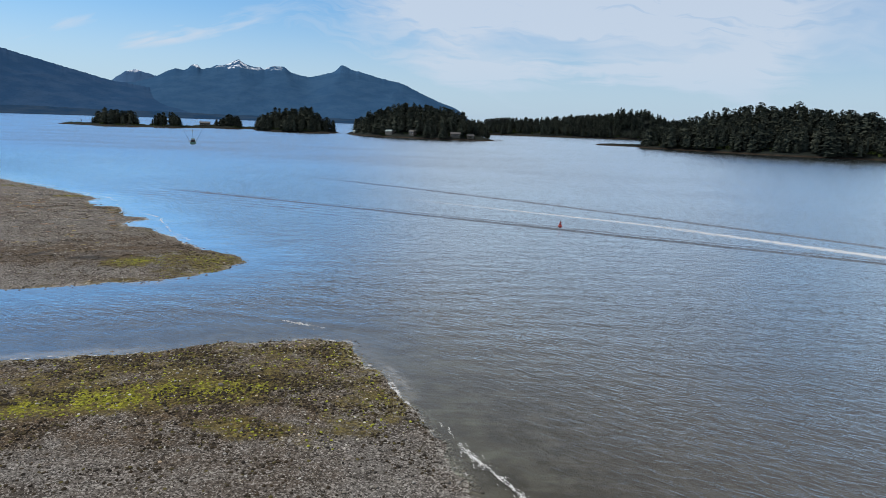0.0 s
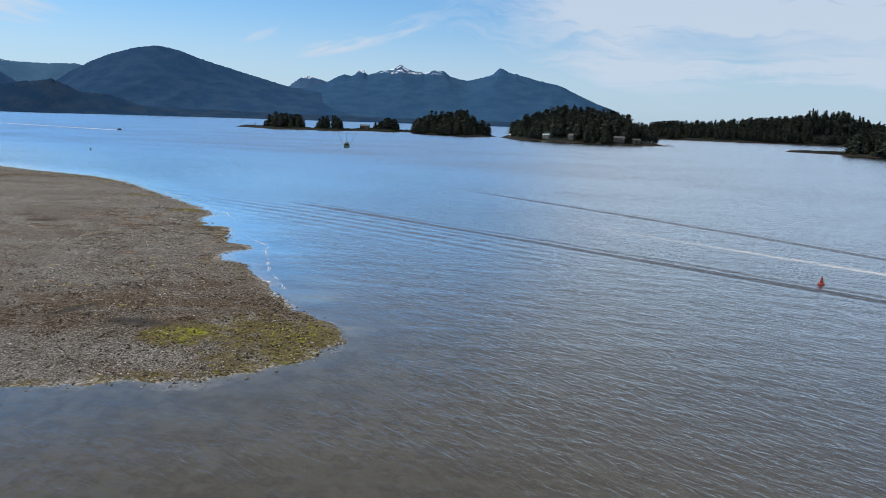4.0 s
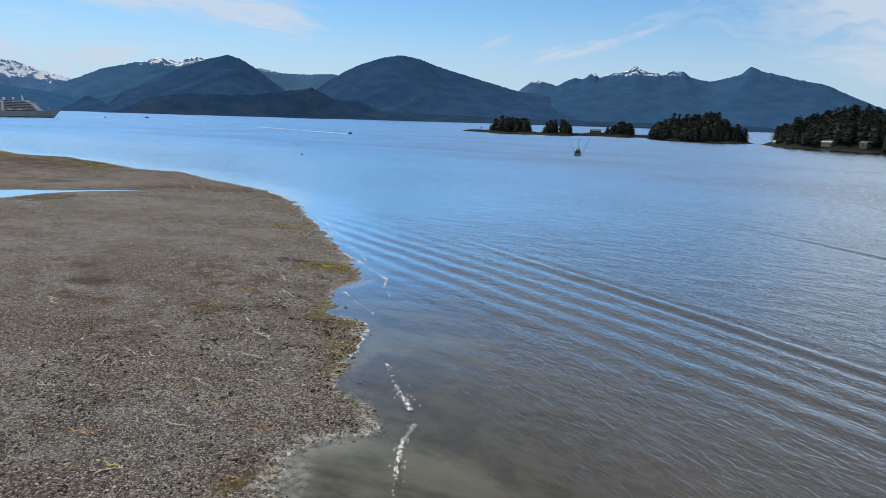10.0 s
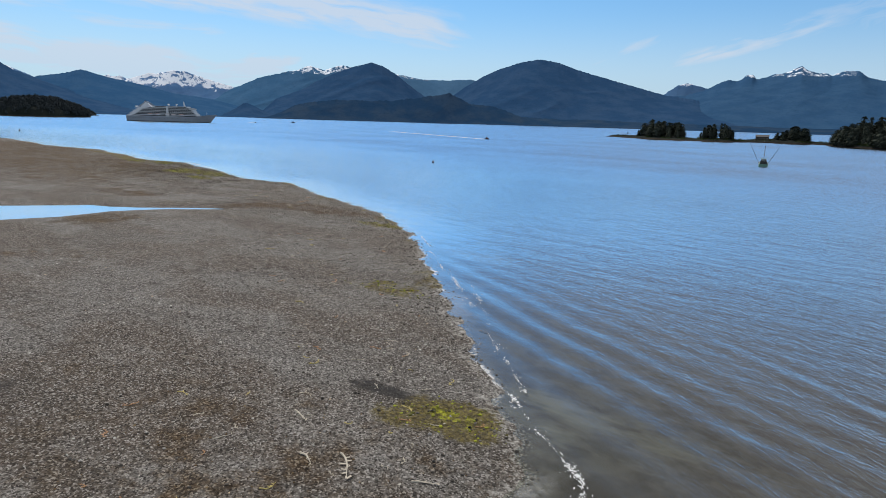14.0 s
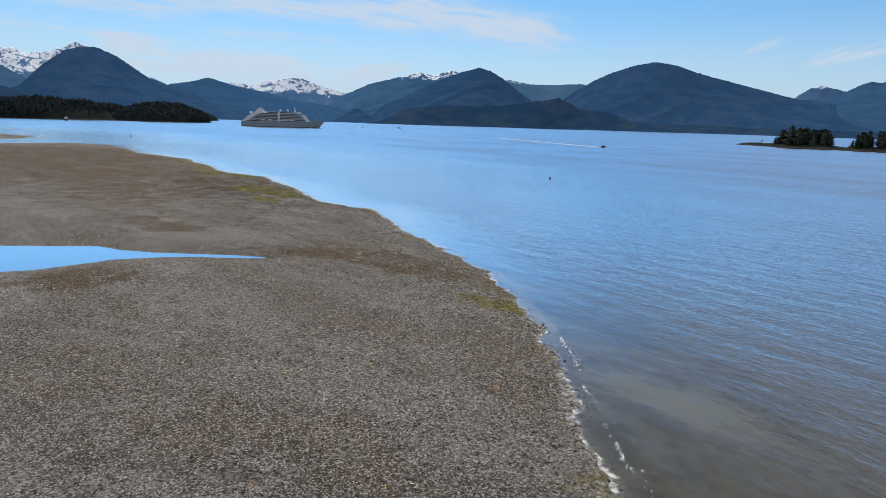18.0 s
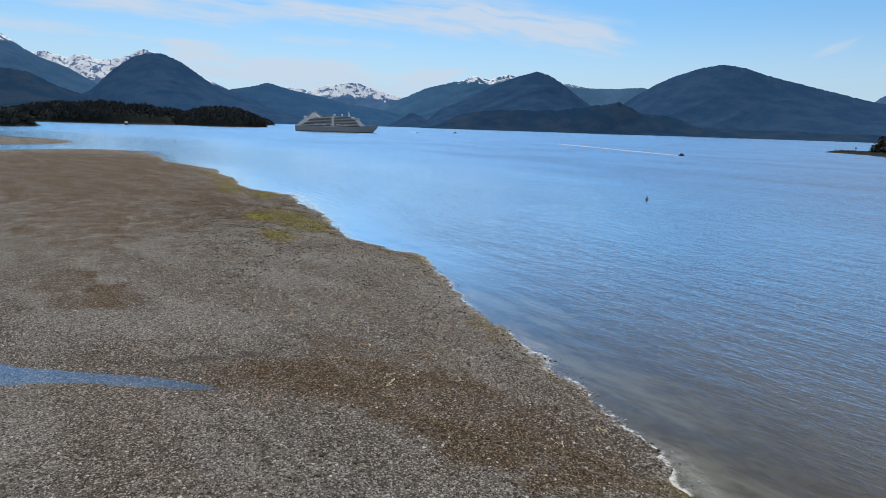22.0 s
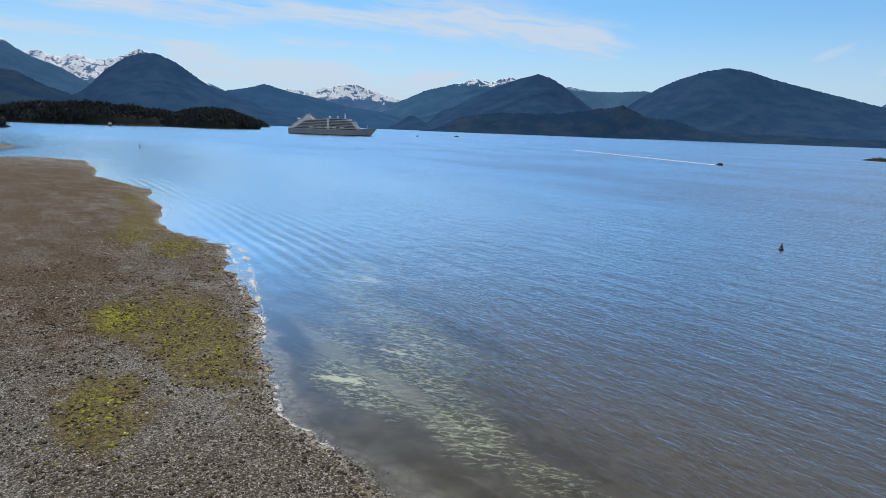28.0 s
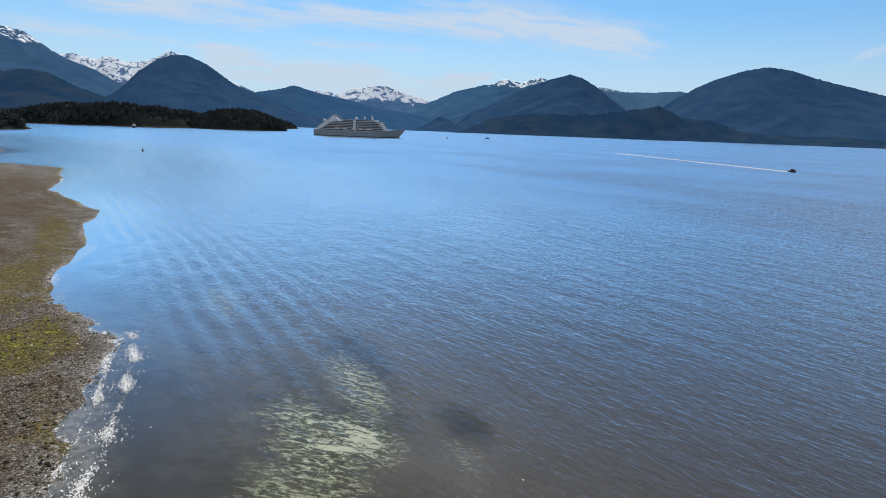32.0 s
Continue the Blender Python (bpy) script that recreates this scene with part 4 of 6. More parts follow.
NORTH_3 = Mound("island_north_3", "low wooded point beyond the island", -2430, 390, 120, 60, 72, 24.0, 74, 0.0, 0.7)
NORTH_0 = Mound("island_north_4", "wooded point with a rocky shore", -1345, -105, 95, 52, 75, 16.0, 75, 0.0, 0.8)

# ---- trees ----
CLEARINGS = [(-0.02, -0.83), (-0.72, -0.60), (0.74, -0.46), (0.86, -0.26), (0.30, -0.80)]


def open_ground(mound, u, v):
    """Yard and shore in front of the houses."""
    return mound is ISLE_5 and any(math.hypot(u, v) > math.hypot(*h) - 0.05 and abs(math.atan2(u * h[1] - v * h[0], u * h[0] + v * h[1])) < 0.13 for h in CLEARINGS)


rng = np.random.default_rng(7)


def conifer_mesh(tall, spread, count, seed, round_top=0.5, low=0.05, core=0.5):
    """A crown of many small drooping sprays on uneven lobes, about a thin inner cone."""
    r = np.random.default_rng(seed)
    V, F = [], []

    def tri(*p):
        F.append((len(V), len(V) + 1, len(V) + 2))
        V.extend(p)

    lobes = r.random(12) * 0.5 + 0.72
    for _ in range(count):
        f = r.random() ** 0.85
        a = 2 * math.pi * r.random()
        edge = spread * ((1 - f) ** round_top * min(1.0, 0.62 + f * 2.2)) * lobes[int(a / 2 / math.pi * 6) + 6 * (int(f * 7) % 2)] + 0.25
        d = edge * (0.55 + 0.5 * r.random() ** 0.5)
        z = tall * (low + (1 - low) * f)
        c, s = math.cos(a), math.sin(a)
        l = 0.55 + spread * 0.27 * (1 - 0.6 * f) * (0.6 + 0.8 * r.random())
        w, up = l * (0.45 + 0.35 * r.random()), l * (0.35 + 0.45 * r.random())
        root = (c * (d - l), s * (d - l), z + up * 0.5)
        tip = (c * (d + 0.3 * l), s * (d + 0.3 * l), z - up * (0.7 if f < 0.85 else -1.2))
        m1, m2 = (c * d - s * w, s * d + c * w, z - 0.1 * up), (c * d + s * w, s * d - c * w, z - 0.2 * up)
        tri(root, m2, m1), tri(m1, m2, tip)
    seg, lv = 7, 6
    ring0 = None
    for q in range(lv):
        f = q / (lv - 1)
        rr = spread * core * (1 - f) ** round_top * min(1.0, 0.7 + f * 2) + 0.05
        ring = [(rr * (0.7 + 0.6 * r.random()) * math.cos(2 * math.pi * k / seg), rr * (0.7 + 0.6 * r.random()) * math.sin(2 * math.pi * k / seg), tall * (low * 1.1 + (0.93 - low) * f)) for k in range(seg)]
        if ring0:
            for k in range(seg):
                tri(ring0[k], ring0[(k + 1) % seg], ring[(k + 1) % seg]), tri(ring0[k], ring[(k + 1) % seg], ring[k])
        ring0 = ring
    return np.array(V), np.array(F)


KINDS = [conifer_mesh(24, 5.0, 230, 101, 0.62, 0.02, 0.55), conifer_mesh(24, 6.4, 280, 102, 0.42, 0.02, 0.6), conifer_mesh(24, 4.4, 200, 103, 0.55, 0.05, 0.5), conifer_mesh(24, 6.2, 280, 104, 0.33, 0.02, 0.6),
         conifer_mesh(24, 4.8, 150, 105, 0.7, 0.10, 0.4)]


# the same five with fewer, larger sprays, for the woods across the sound
KINDS_FAR = [conifer_mesh(24, w_, 60, 111 + k, top, 0.02, 0.62) for k, (w_, top) in enumerate(((6.0, 0.6), (7.4, 0.42), (5.4, 0.55), (7.2, 0.33), (5.8, 0.6)))]


def trunk_bm(tall):
    bm = bmesh.new()
    rod(bm, (0, 0, -1.0), (0.15, 0.1, tall * 0.55), 0.42, 0.24, 7)
    rod(bm, (0.15, 0.1, tall * 0.55), (0, 0, tall), 0.24, 0.04, 6)
    for k in range(5):
        a = k * 2.4
        rod(bm, (0.1, 0, tall * (0.12 + 0.05 * k)), (math.cos(a) * 2.2, math.sin(a) * 2.2, tall * (0.10 + 0.05 * k)), 0.07, 0.02, 4)
    return bm


TREES = []
TREE_LABELS = ["slender dark green spruce with drooping boughs", "broad dark green spruce on a rocky islet", "thin spruce with a bare lower trunk", "round-topped dark green hemlock", "sparse ragged spruce with open boughs"]


def tree(mound, u, v, tall, kind):
    x, y, z = mound.spot(u, v)
    m = Matrix.Translation((x, y, z - 0.3)) @ Matrix.Rotation(float(rng.random()) * 6.28, 4, "Z") @ Matrix.Diagonal((*(2 * [tall / 24 * float(rng.uniform(1.25, 1.9))]), tall / 24, 1))
    if len(TREES) <= kind or TREES[kind] is None:
        while len(TREES) <= kind:
            TREES.append(None)
        ob = thing("conifer_tree", TREE_LABELS[kind], "tree", Matrix.Identity(4), "conifers on the islets")
        part("trunk", trunk_bm(24), BARK, ob)
        V, F = KINDS[kind]
        part("crown", mesh_of("crown", V, F, CONIFER, False), CONIFER, ob)
        ob.matrix_basis = m
        TREES[kind] = ob
        return ob
    base = TREES[kind]
    keep = base.scale.copy()
    base.scale = (1, 1, 1)
    ob = copy_thing(base, m)
    base.scale = keep
    return ob


def grove(mound, count, u0, u1, v0, v1, lo, hi, mix=(0, 1, 2, 3, 4)):
    for _ in range(count):
        while True:
            u, v = rng.uniform(u0, u1), rng.uniform(v0, v1)
            if math.hypot(u, v) < 0.965 and not open_ground(mound, u, v):
                break
        edge = max(abs(2 * (u - u0) / (u1 - u0) - 1), 0.6 * abs(2 * (v - v0) / (v1 - v0) - 1))
        tree(mound, u, v, (lo * 0.62 + (hi - lo * 0.62) * rng.random() ** 0.75) * (1.0 - 0.50 * edge**2.2), int(rng.choice(mix)))


def woods(name, label, mound, count, lo, hi, u0=-0.95, u1=0.95, v0=-0.95, v1=0.95, rim=0.92, mat=CONIFER):
    """Trees too many to count, joined."""
    Vs, Fs, n = [], [], 0
    for _ in range(count):
        u, v = rng.uniform(u0, u1), rng.uniform(v0, v1)
        if math.hypot(u, v) > rim or open_ground(mound, u, v):
            continue
        V, F = (KINDS_FAR if mat is CONIFER_HAZED else KINDS)[int(rng.integers(0, 5))]
        keep = rng.permutation(len(F))[: int(len(F) * 0.72)]
        f = F[keep]
        x, y, z = mound.spot(u, v)
        k, w, a = rng.uniform(lo, hi) * (0.66 + 0.46 * float(vnoise(np.array([u * 5.0]), np.array([v * 5.0]), mound.seed)[0])) / 24, rng.uniform(1.1, 1.9) * (1.0 if hi > 20 else 1.45), rng.uniform(0, 6.28)
        k *= 1.0 - 0.5 * max(0.0, math.hypot(u, v) - 0.5)
        c, s = math.cos(a), math.sin(a)
        P = V[f.ravel()] * (k * w, k * w, k)
        P = np.stack([P[:, 0] * c - P[:, 1] * s + x, P[:, 0] * s + P[:, 1] * c + y, P[:, 2] + z - 0.3], -1)
        Vs.append(P), Fs.append(np.arange(len(P)).reshape(-1, 3) + n)
        n += len(P)
    tagged(new(name, mesh_of(name, np.concatenate(Vs), np.concatenate(Fs), mat, False)), label, "woods", kind="stuff")


grove(ISLE_W, 40, -0.32, 0.52, -0.6, 0.6, 18, 26, (0, 1, 3, 3))
grove(ISLE_2, 22, -0.75, 0.60, -0.5, 0.5, 16, 23, (0, 1, 2, 4))
grove(ISLE_3, 26, -0.25, 0.55, -0.55, 0.5, 14, 21, (0, 1, 3))
grove(ISLE_4, 90, -0.93, 0.93, -0.93, 0.1, 19, 26, (0, 1, 3, 3))
grove(ISLE_4, 22, 0.0, 0.75, -0.4, 0.4, 28, 34, (0, 1, 2))
grove(ISLE_5, 85, -0.95, 0.70, -0.93, -0.1, 19, 27, (0, 1, 1, 3, 3))
grove(ISLE_5, 18, 0.6, 0.93, -0.7, 0.2, 9, 20)
grove(ISLE_E, 85, -0.95, 0.6, -0.93, -0.1, 19, 29, (0, 1, 1, 3, 3, 4))
woods("woods_islet", "dense dark conifers on the back of an islet", ISLE_4, 140, 17, 29)
woods("woods_islet", "dense dark conifers covering a large islet", ISLE_5, 440, 18, 29, -0.95, 0.8, -0.9, 0.9, 0.95)
woods("woods_islet", "dense dark conifers covering the wooded islet", ISLE_E, 620, 20, 32, -0.95, 0.95, -0.95, 0.9, 0.95)
woods("woods_coast", "unbroken dark conifer forest along the coast", COAST, 1400, 17, 27, -0.97, 0.97, -0.97, 0.2, 0.95)
woods("woods_coast", "dark conifer forest on the knoll", COAST_HILL, 300, 18, 28)
woods("woods_north", "dark conifer forest on the far island", NORTH_1, 3400, 8, 17, -1, 1, -1, 1, 1.0, CONIFER_HAZED)
woods("woods_north", "dark conifer forest on the island end", NORTH_2, 1700, 9, 15, -1, 1, -1, 1, 1.0, CONIFER_HAZED)
woods("woods_north", "dark conifers on the low point", NORTH_3, 600, 8, 14, -1, 1, -1, 1, 1.0, CONIFER_HAZED)
woods("woods_north", "dark conifers on the near point", NORTH_0, 520, 10, 18, -1, 1, -1, 1, 0.98, CONIFER_HAZED)


def shrubs(name, label, mound, count, v0, v1, size, u0=-0.9, u1=0.9):
    """Low leafy bushes along a shore, joined."""
    Vs, n = [], 0
    for _ in range(count):
        u, v = rng.uniform(u0, u1), rng.uniform(v0, v1)
        if not 0.72 < math.hypot(u, v) < 0.93:
            continue
        x, y, z = mound.spot(u, v)
        for _ in range(26):
            d = rng.normal(size=3)
            d /= np.linalg.norm(d)
            p = np.array([x, y, z]) + d * size * (0.5 + 0.6 * rng.random()) * (1.2, 1.2, 0.8) + (0, 0, size * 0.4)
            t1, t2 = rng.normal(size=3) * size * 0.34, rng.normal(size=3) * size * 0.34
            Vs += [p, p + t1, p + t2]
    Vs = np.array(Vs)
    tagged(new(name, mesh_of(name, Vs, np.arange(len(Vs)).reshape(-1, 3), SHRUB, False)), label, "shrubs", kind="stuff")


shrubs("shore_shrubs", "green shrubs along the islet shore", ISLE_E, 620, -0.93, 0.1, 2.6)
shrubs("shore_shrubs", "green shrubs along the beach of the coast", COAST, 900, -0.93, -0.2, 3.0)
shrubs("shore_shrubs", "green shrubs along the wooded islet", ISLE_5, 260, -0.93, 0.0, 2.0)
shrubs("shore_shrubs", "green shrubs under the islet trees", ISLE_4, 260, -0.93, 0.0, 2.2)
shrubs("shore_shrubs", "low green shrubs on the bare end of an islet", ISLE_W, 160, -0.9, 0.3, 1.6)
shrubs("shore_shrubs", "low green shrubs on a small islet", ISLE_2, 130, -0.9, 0.3, 1.6)
shrubs("shore_shrubs", "low green shrubs round a cabin", ISLE_3, 160, -0.9, 0.3, 1.7)

# ---- houses on the islets ----


def house(label, x, y, z, turn, length, width, wall_h, roof_h, wall_mat, roof_mat, windows=3, name="house"):
    ob = thing(name, label, "house", pose(x, y, z, 0, 0, turn))
    bm = bmesh.new()
    box(bm, -length / 2, length / 2, -width / 2, width / 2, -2.5, wall_h)
    part("wall", bm, wall_mat, ob)
    bm = bmesh.new()
    o = 0.5
    L, W = length / 2 + o, width / 2 + o
    vs = [bm.verts.new(p) for p in ((-L, -W, wall_h - 0.2), (L, -W, wall_h - 0.2), (L, 0, wall_h + roof_h), (-L, 0, wall_h + roof_h), (L, W, wall_h - 0.2), (-L, W, wall_h - 0.2),
                                    (-L, -W, wall_h + 0.05), (L, -W, wall_h + 0.05), (L, 0, wall_h + roof_h + 0.25), (-L, 0, wall_h + roof_h + 0.25), (L, W, wall_h + 0.05), (-L, W, wall_h + 0.05))]
    for q in ((6, 7, 8, 9), (9, 8, 10, 11), (0, 3, 2, 1), (3, 5, 4, 2), (0, 1, 7, 6), (5, 11, 10, 4), (1, 2, 8, 7), (2, 4, 10, 8), (0, 6, 9, 3), (3, 9, 11, 5)):
        bm.faces.new([vs[i] for i in q])
    part("roof", bm, roof_mat, ob)
    for sx in (-1, 1):
        bm = bmesh.new()
        f = [bm.verts.new(p) for p in ((sx * length / 2, -width / 2, wall_h), (sx * length / 2, width / 2, wall_h), (sx * length / 2, 0, wall_h + roof_h))]
        g = [bm.verts.new(v.co - Vector((sx * 0.2, 0, 0))) for v in f]
        bm.faces.new(f), bm.faces.new(g[::-1])
        for k in range(3):
            bm.faces.new((f[k], f[(k + 1) % 3], g[(k + 1) % 3], g[k]))
        part("gable", bm, wall_mat, ob)
    for k in range(windows):
        wx0 = -length / 2 + length * (k + 0.5) / windows
        bm = bmesh.new()
        for a0, a1, b0, b1 in ((-0.75, 0.75, 1.0, 1.12), (-0.75, 0.75, 2.18, 2.3), (-0.75, -0.63, 1.12, 2.18), (0.63, 0.75, 1.12, 2.18)):
            box(bm, wx0 + a0, wx0 + a1, -width / 2 - 0.08, -width / 2 - 0.003, b0, b1)
        win = part("window", bm, WHITE, ob, "white window frame")
        bm = bmesh.new()
        box(bm, wx0 - 0.63, wx0 + 0.63, -width / 2 - 0.05, -width / 2 - 0.004, 1.12, 2.18)
        part("pane", bm, DARKGLASS, win)
    return ob


def on(mound, u, v):
    return mound.spot(u, v)


house("grey waterside house with a pale green roof", *on(ISLE_5, -0.02, -0.83), -32, 13, 9, 2.6, 2.6, HOUSEWALL, ROOFG)
house("small pale house among the trees", *on(ISLE_5, -0.72, -0.60), -50, 7, 5, 2.6, 1.8, HOUSEWALL, ROOFG, 2)
house("grey boathouse with a dark roof", *on(ISLE_5, 0.74, -0.46), 10, 13, 8, 3.4, 2.4, WOOD, ROOFD, 3, "boathouse")
house("grey shed with a dark roof by the water", *on(ISLE_5, 0.86, -0.26), 20, 9, 6, 2.8, 1.6, WOOD, ROOFD, 2, "shed")
house("brown cabin with a dark roof", *on(ISLE_5, 0.30, -0.80), -32, 9, 7, 3.2, 2.2, WOOD, ROOFD, 2)
house("weathered cabin on a rocky islet", *on(ISLE_3, -0.55, -0.15), 25, 17, 9, 4.2, 2.6, WOOD, ROOFD, 4, "cabin")


def gangway(label, p, q, wide=1.6, name="gangway"):
    p, q = Vector(p), Vector(q)
    ob = thing(name, label, "gangway", Matrix.Translation(p))
    d = q - p
    side = Vector((-d.y, d.x, 0)).normalized() * wide / 2
    bm = bmesh.new()
    rings(bm, [[o + side, o - side, o - side - Vector((0, 0, 0.25)), o + side - Vector((0, 0, 0.25))] for o in (Vector(), d)])
    part("deck", bm, WOOD, ob, "pale boarded deck")
    for s in (-1, 1):
        bm = bmesh.new()
        rod(bm, side * s + Vector((0, 0, 1.1)), d + side * s + Vector((0, 0, 1.1)), 0.06, seg=5)
        for k in range(7):
            o = d * (k / 6) + side * s
            rod(bm, o, o + Vector((0, 0, 1.1)), 0.05, seg=5)
        part("handrail", bm, STEEL, ob)
    for f in (0.08, 0.92):
        bm = bmesh.new()
        o = d * f
        rod(bm, (o.x, o.y, -p.z - 2.5), (o.x, o.y, o.z - 0.2), 0.22, seg=8)
        part("pile", bm, BARK, ob)
    return ob


gangway("pale wooden gangway down to the water", (-531, 1065, 3.4), (-518, 1040, 0.9), 2.2)
gangway("narrow wooden footbridge between two islets", (-598, 985, 2.0), (-577, 982, 1.8), 1.6, "footbridge")
gangway("wooden dock reaching into the water", (-42, 905, 2.0), (-12, 888, 0.8), 4.0, "dock")


def marker(label, x, y, z, name="beacon"):
    ob = thing(name, label, "beacon", pose(x, y, z))
    bm = bmesh.new()
    rod(bm, (0, 0, -1.0), (0, 0, 5.0), 0.22, 0.18)
    part("post", bm, BLACK, ob)
    bm = bmesh.new()
    box(bm, -1.1, 1.1, -0.08, 0.08, 3.4, 5.4)
    part("board", bm, BLACK, ob, "dark day board")


marker("dark day beacon on the end of a rock", *on(ISLE_W, -0.62, -0.05))

# ---- cruise ship ----


def hull_ring(x, beam_low, beam_high, deck, keel=-3.0):
    pts = []
    for f in np.linspace(0, 1, 7):
        z = keel + (deck - keel) * f
        b = beam_low + (beam_high - beam_low) * f**1.3
        pts.append((b, z))
    return [(x + 0.0, -b, z) for b, z in pts] + [(x, b, z) for b, z in pts[::-1]]


def cruise_ship(m):
    ship = thing("cruise_ship", "grey-white cruise ship with tiers of balconies at anchor", "ship", m)
    bm = bmesh.new()
    stations = [(-84, 9.5, 11.8, 10.5), (-78, 11.5, 12.6, 10.5), (-60, 12.4, 13, 10.5), (-20, 12.8, 13, 10.5), (20, 12.8, 13, 10.5), (45, 11.5, 13, 11.0), (60, 8.5, 12.2, 12.5), (70, 5.2, 10.2, 14.0), (78, 2.0, 7.0, 15.0)]
    loops = [hull_ring(x, a, b, d) for x, a, b, d in stations]
    rake = []
    for k, (b, f) in enumerate([(0.15, f) for f in np.linspace(0, 1, 7)] + [(-0.15, f) for f in np.linspace(1, 0, 7)]):
        z = -3 + (16 + 3) * f
        rake.append((80 + 15 * f**1.5, -b, z))
    rings(bm, loops + [rake])
    hull = part("hull", bm, HULLGREY, ship)
    bm = bmesh.new()
    rings(bm, [[(x, y * 1.004 + 0.02 * (1 if y > 0 else -1), z) for x, y, z in [(q[0], q[1], min(q[2], 1.1) if i not in (6, 7) else 1.1) for i, q in enumerate(loop)]] for loop in loops])
    part("boot_stripe", bm, BOOT, hull, "dark painted waterline band")
    for s in (-1, 1):
        for k in range(22):
            x = -70 + k * 5.2
            bm = bmesh.new()
            rod(bm, (x, s * 12.82, 6.4), (x, s * 13.08, 6.4), 0.55, seg=10)
            part("porthole", bm, DARKGLASS, hull)
    # superstructure: each deck steps back at the bow and at the stern
    decks = [(-78, 58, 12.8, 10.5, 13.6), (-76, 56, 12.4, 13.6, 16.6), (-73, 53, 12.8, 16.6, 19.6), (-69, 50.5, 12.8, 19.6, 22.6), (-64, 48, 12.8, 22.6, 25.6), (-58, 45, 12.8, 25.6, 28.6), (-30, 38, 12.0, 28.6, 31.4)]
    for i, (x0, x1, b, z0, z1) in enumerate(decks):
        lev = part("deck_level", deck_house(x0, x1, b - 1.5, z0, z1), SHIPWHITE, ship)
        bm = bmesh.new()
        nose = [(x1 + 3.2 * math.cos(a), b * math.sin(a) * 0.98) for a in np.linspace(-math.pi / 2, math.pi / 2, 9)]
        outline_prism(bm, [(x0 - 1.5, -b), *nose, (x0 - 1.5, b)], z1 - 0.35, z1)
        part("deck_edge", bm, SHIPWHITE, lev, "white deck edge")
        for s in (-1, 1):
            bm = bmesh.new()
            y0, y1 = sorted((s * (b - 1.46), s * (b - 1.52)))
            box(bm, x0 + 4, x1 - 2, y0, y1, z0 + 0.5, z1 - 0.7)
            part("window_band", bm, DARKGLASS, lev, "band of dark windows")
            if 1 < i < 6:
                bm = bmesh.new()
                n = int((x1 - x0 - 10) / 4.2)
                for k in range(n + 1):
                    x = x0 + 6 + k * 4.2
                    if -4 < x < 1:
                        continue
                    ya, yb = sorted((s * (b - 1.5), s * (b - 0.15)))
                    box(bm, x - 0.09, x + 0.09, ya, yb, z0, z1 - 0.36)
                part("balcony_dividers", bm, SHIPWHITE, lev)
                bm = bmesh.new()
                ya, yb = sorted((s * (b - 0.12), s * (b - 0.04)))
                box(bm, x0 + 5, x1 - 3, ya, yb, z0 + 0.02, z0 + 1.05)
                part("balustrade", bm, SHADE, lev, "glass balcony balustrade")
    for s in (-1, 1):
        bm = bmesh.new()
        y0, y1 = sorted((s * 11.0, s * 13.2))
        box(bm, -4, 0.5, y0, y1, 10.5, 31.0, 0.3)
        part("lift_tower", bm, SHIPWHITE, ship, "white vertical tower on the side")
        bm = bmesh.new()
        y0, y1 = sorted((s * 10.0, s * 13.1))
        loops2 = [[(x, y0, za), (x, y1, za), (x, y1, zb), (x, y0, zb)] for x, za, zb in ((-84, 10.4, 11), (-76, 10.4, 14), (-68, 13, 20), (-58, 19.6, 27), (-50, 25.6, 30.0), (-38, 27.6, 30.0))]
        rings(bm, loops2)
        part("stern_wing", bm, SHIPWHITE, ship, "sloping white stern wing")
        for k in range(5):
            x = -36 + k * 15.5
            if k == 2:
                x += 3
            boat = lifeboat(ship, x, s * 12.9, 14.0)
    # bridge
    bm = bmesh.new()
    fan = [(46 + 6.5 * math.cos(a), 14.2 * math.sin(a)) for a in np.linspace(-math.pi / 2, math.pi / 2, 13)]
    outline_prism(bm, [(42, -14.2), *fan, (42, 14.2)], 25.7, 27.9)
    bridge = part("bridge", bm, SHIPWHITE, ship)
    bm = bmesh.new()
    fan2 = [(46 + 6.6 * math.cos(a), 14.3 * math.sin(a)) for a in np.linspace(-math.pi / 2, math.pi / 2, 13)]
    outline_prism(bm, [(42.5, -14.3), *fan2, (42.5, 14.3)], 26.5, 27.4)
    part("bridge_windows", bm, DARKGLASS, bridge, "dark wraparound bridge windows")
    # funnel with raked wings
    bm = bmesh.new()
    rings(bm, [[(x0, -w_, z), (x1, -w_, z), (x1, w_, z), (x0, w_, z)] for z, x0, x1, w_ in ((28.6, -56, -34, 5.5), (33, -53, -39, 5.0), (37, -50.5, -42.5, 4.2), (39.5, -49.5, -44.5, 3.4))])
    funnel = part("funnel", bm, SHIPWHITE, ship, "white raked funnel")
    bm = bmesh.new()
    for s in (-1, 1):
        rings(bm, [[(x, s * 5.2 - 0.4, z), (x, s * 5.2 + 0.4, z), (x, s * 5.2 + 0.4, z + t), (x, s * 5.2 - 0.4, z + t)] for x, z, t in ((-60, 28.6, 2.0), (-52, 33.5, 2.5), (-46, 38.5, 2.0), (-40, 36.0, 1.8), (-32, 30.0, 1.6))])
    part("funnel_wing", bm, HULLGREY, funnel, "grey swept wing beside the funnel")
    bm = bmesh.new()
    for y in (-1.6, 0, 1.6):
        rod(bm, (-47, y, 39.4), (-48, y, 41.6), 0.7, 0.65, 10)
    part("exhaust", bm, BLACK, funnel, "black exhaust pipes")
    # masts and domes
    bm = bmesh.new()
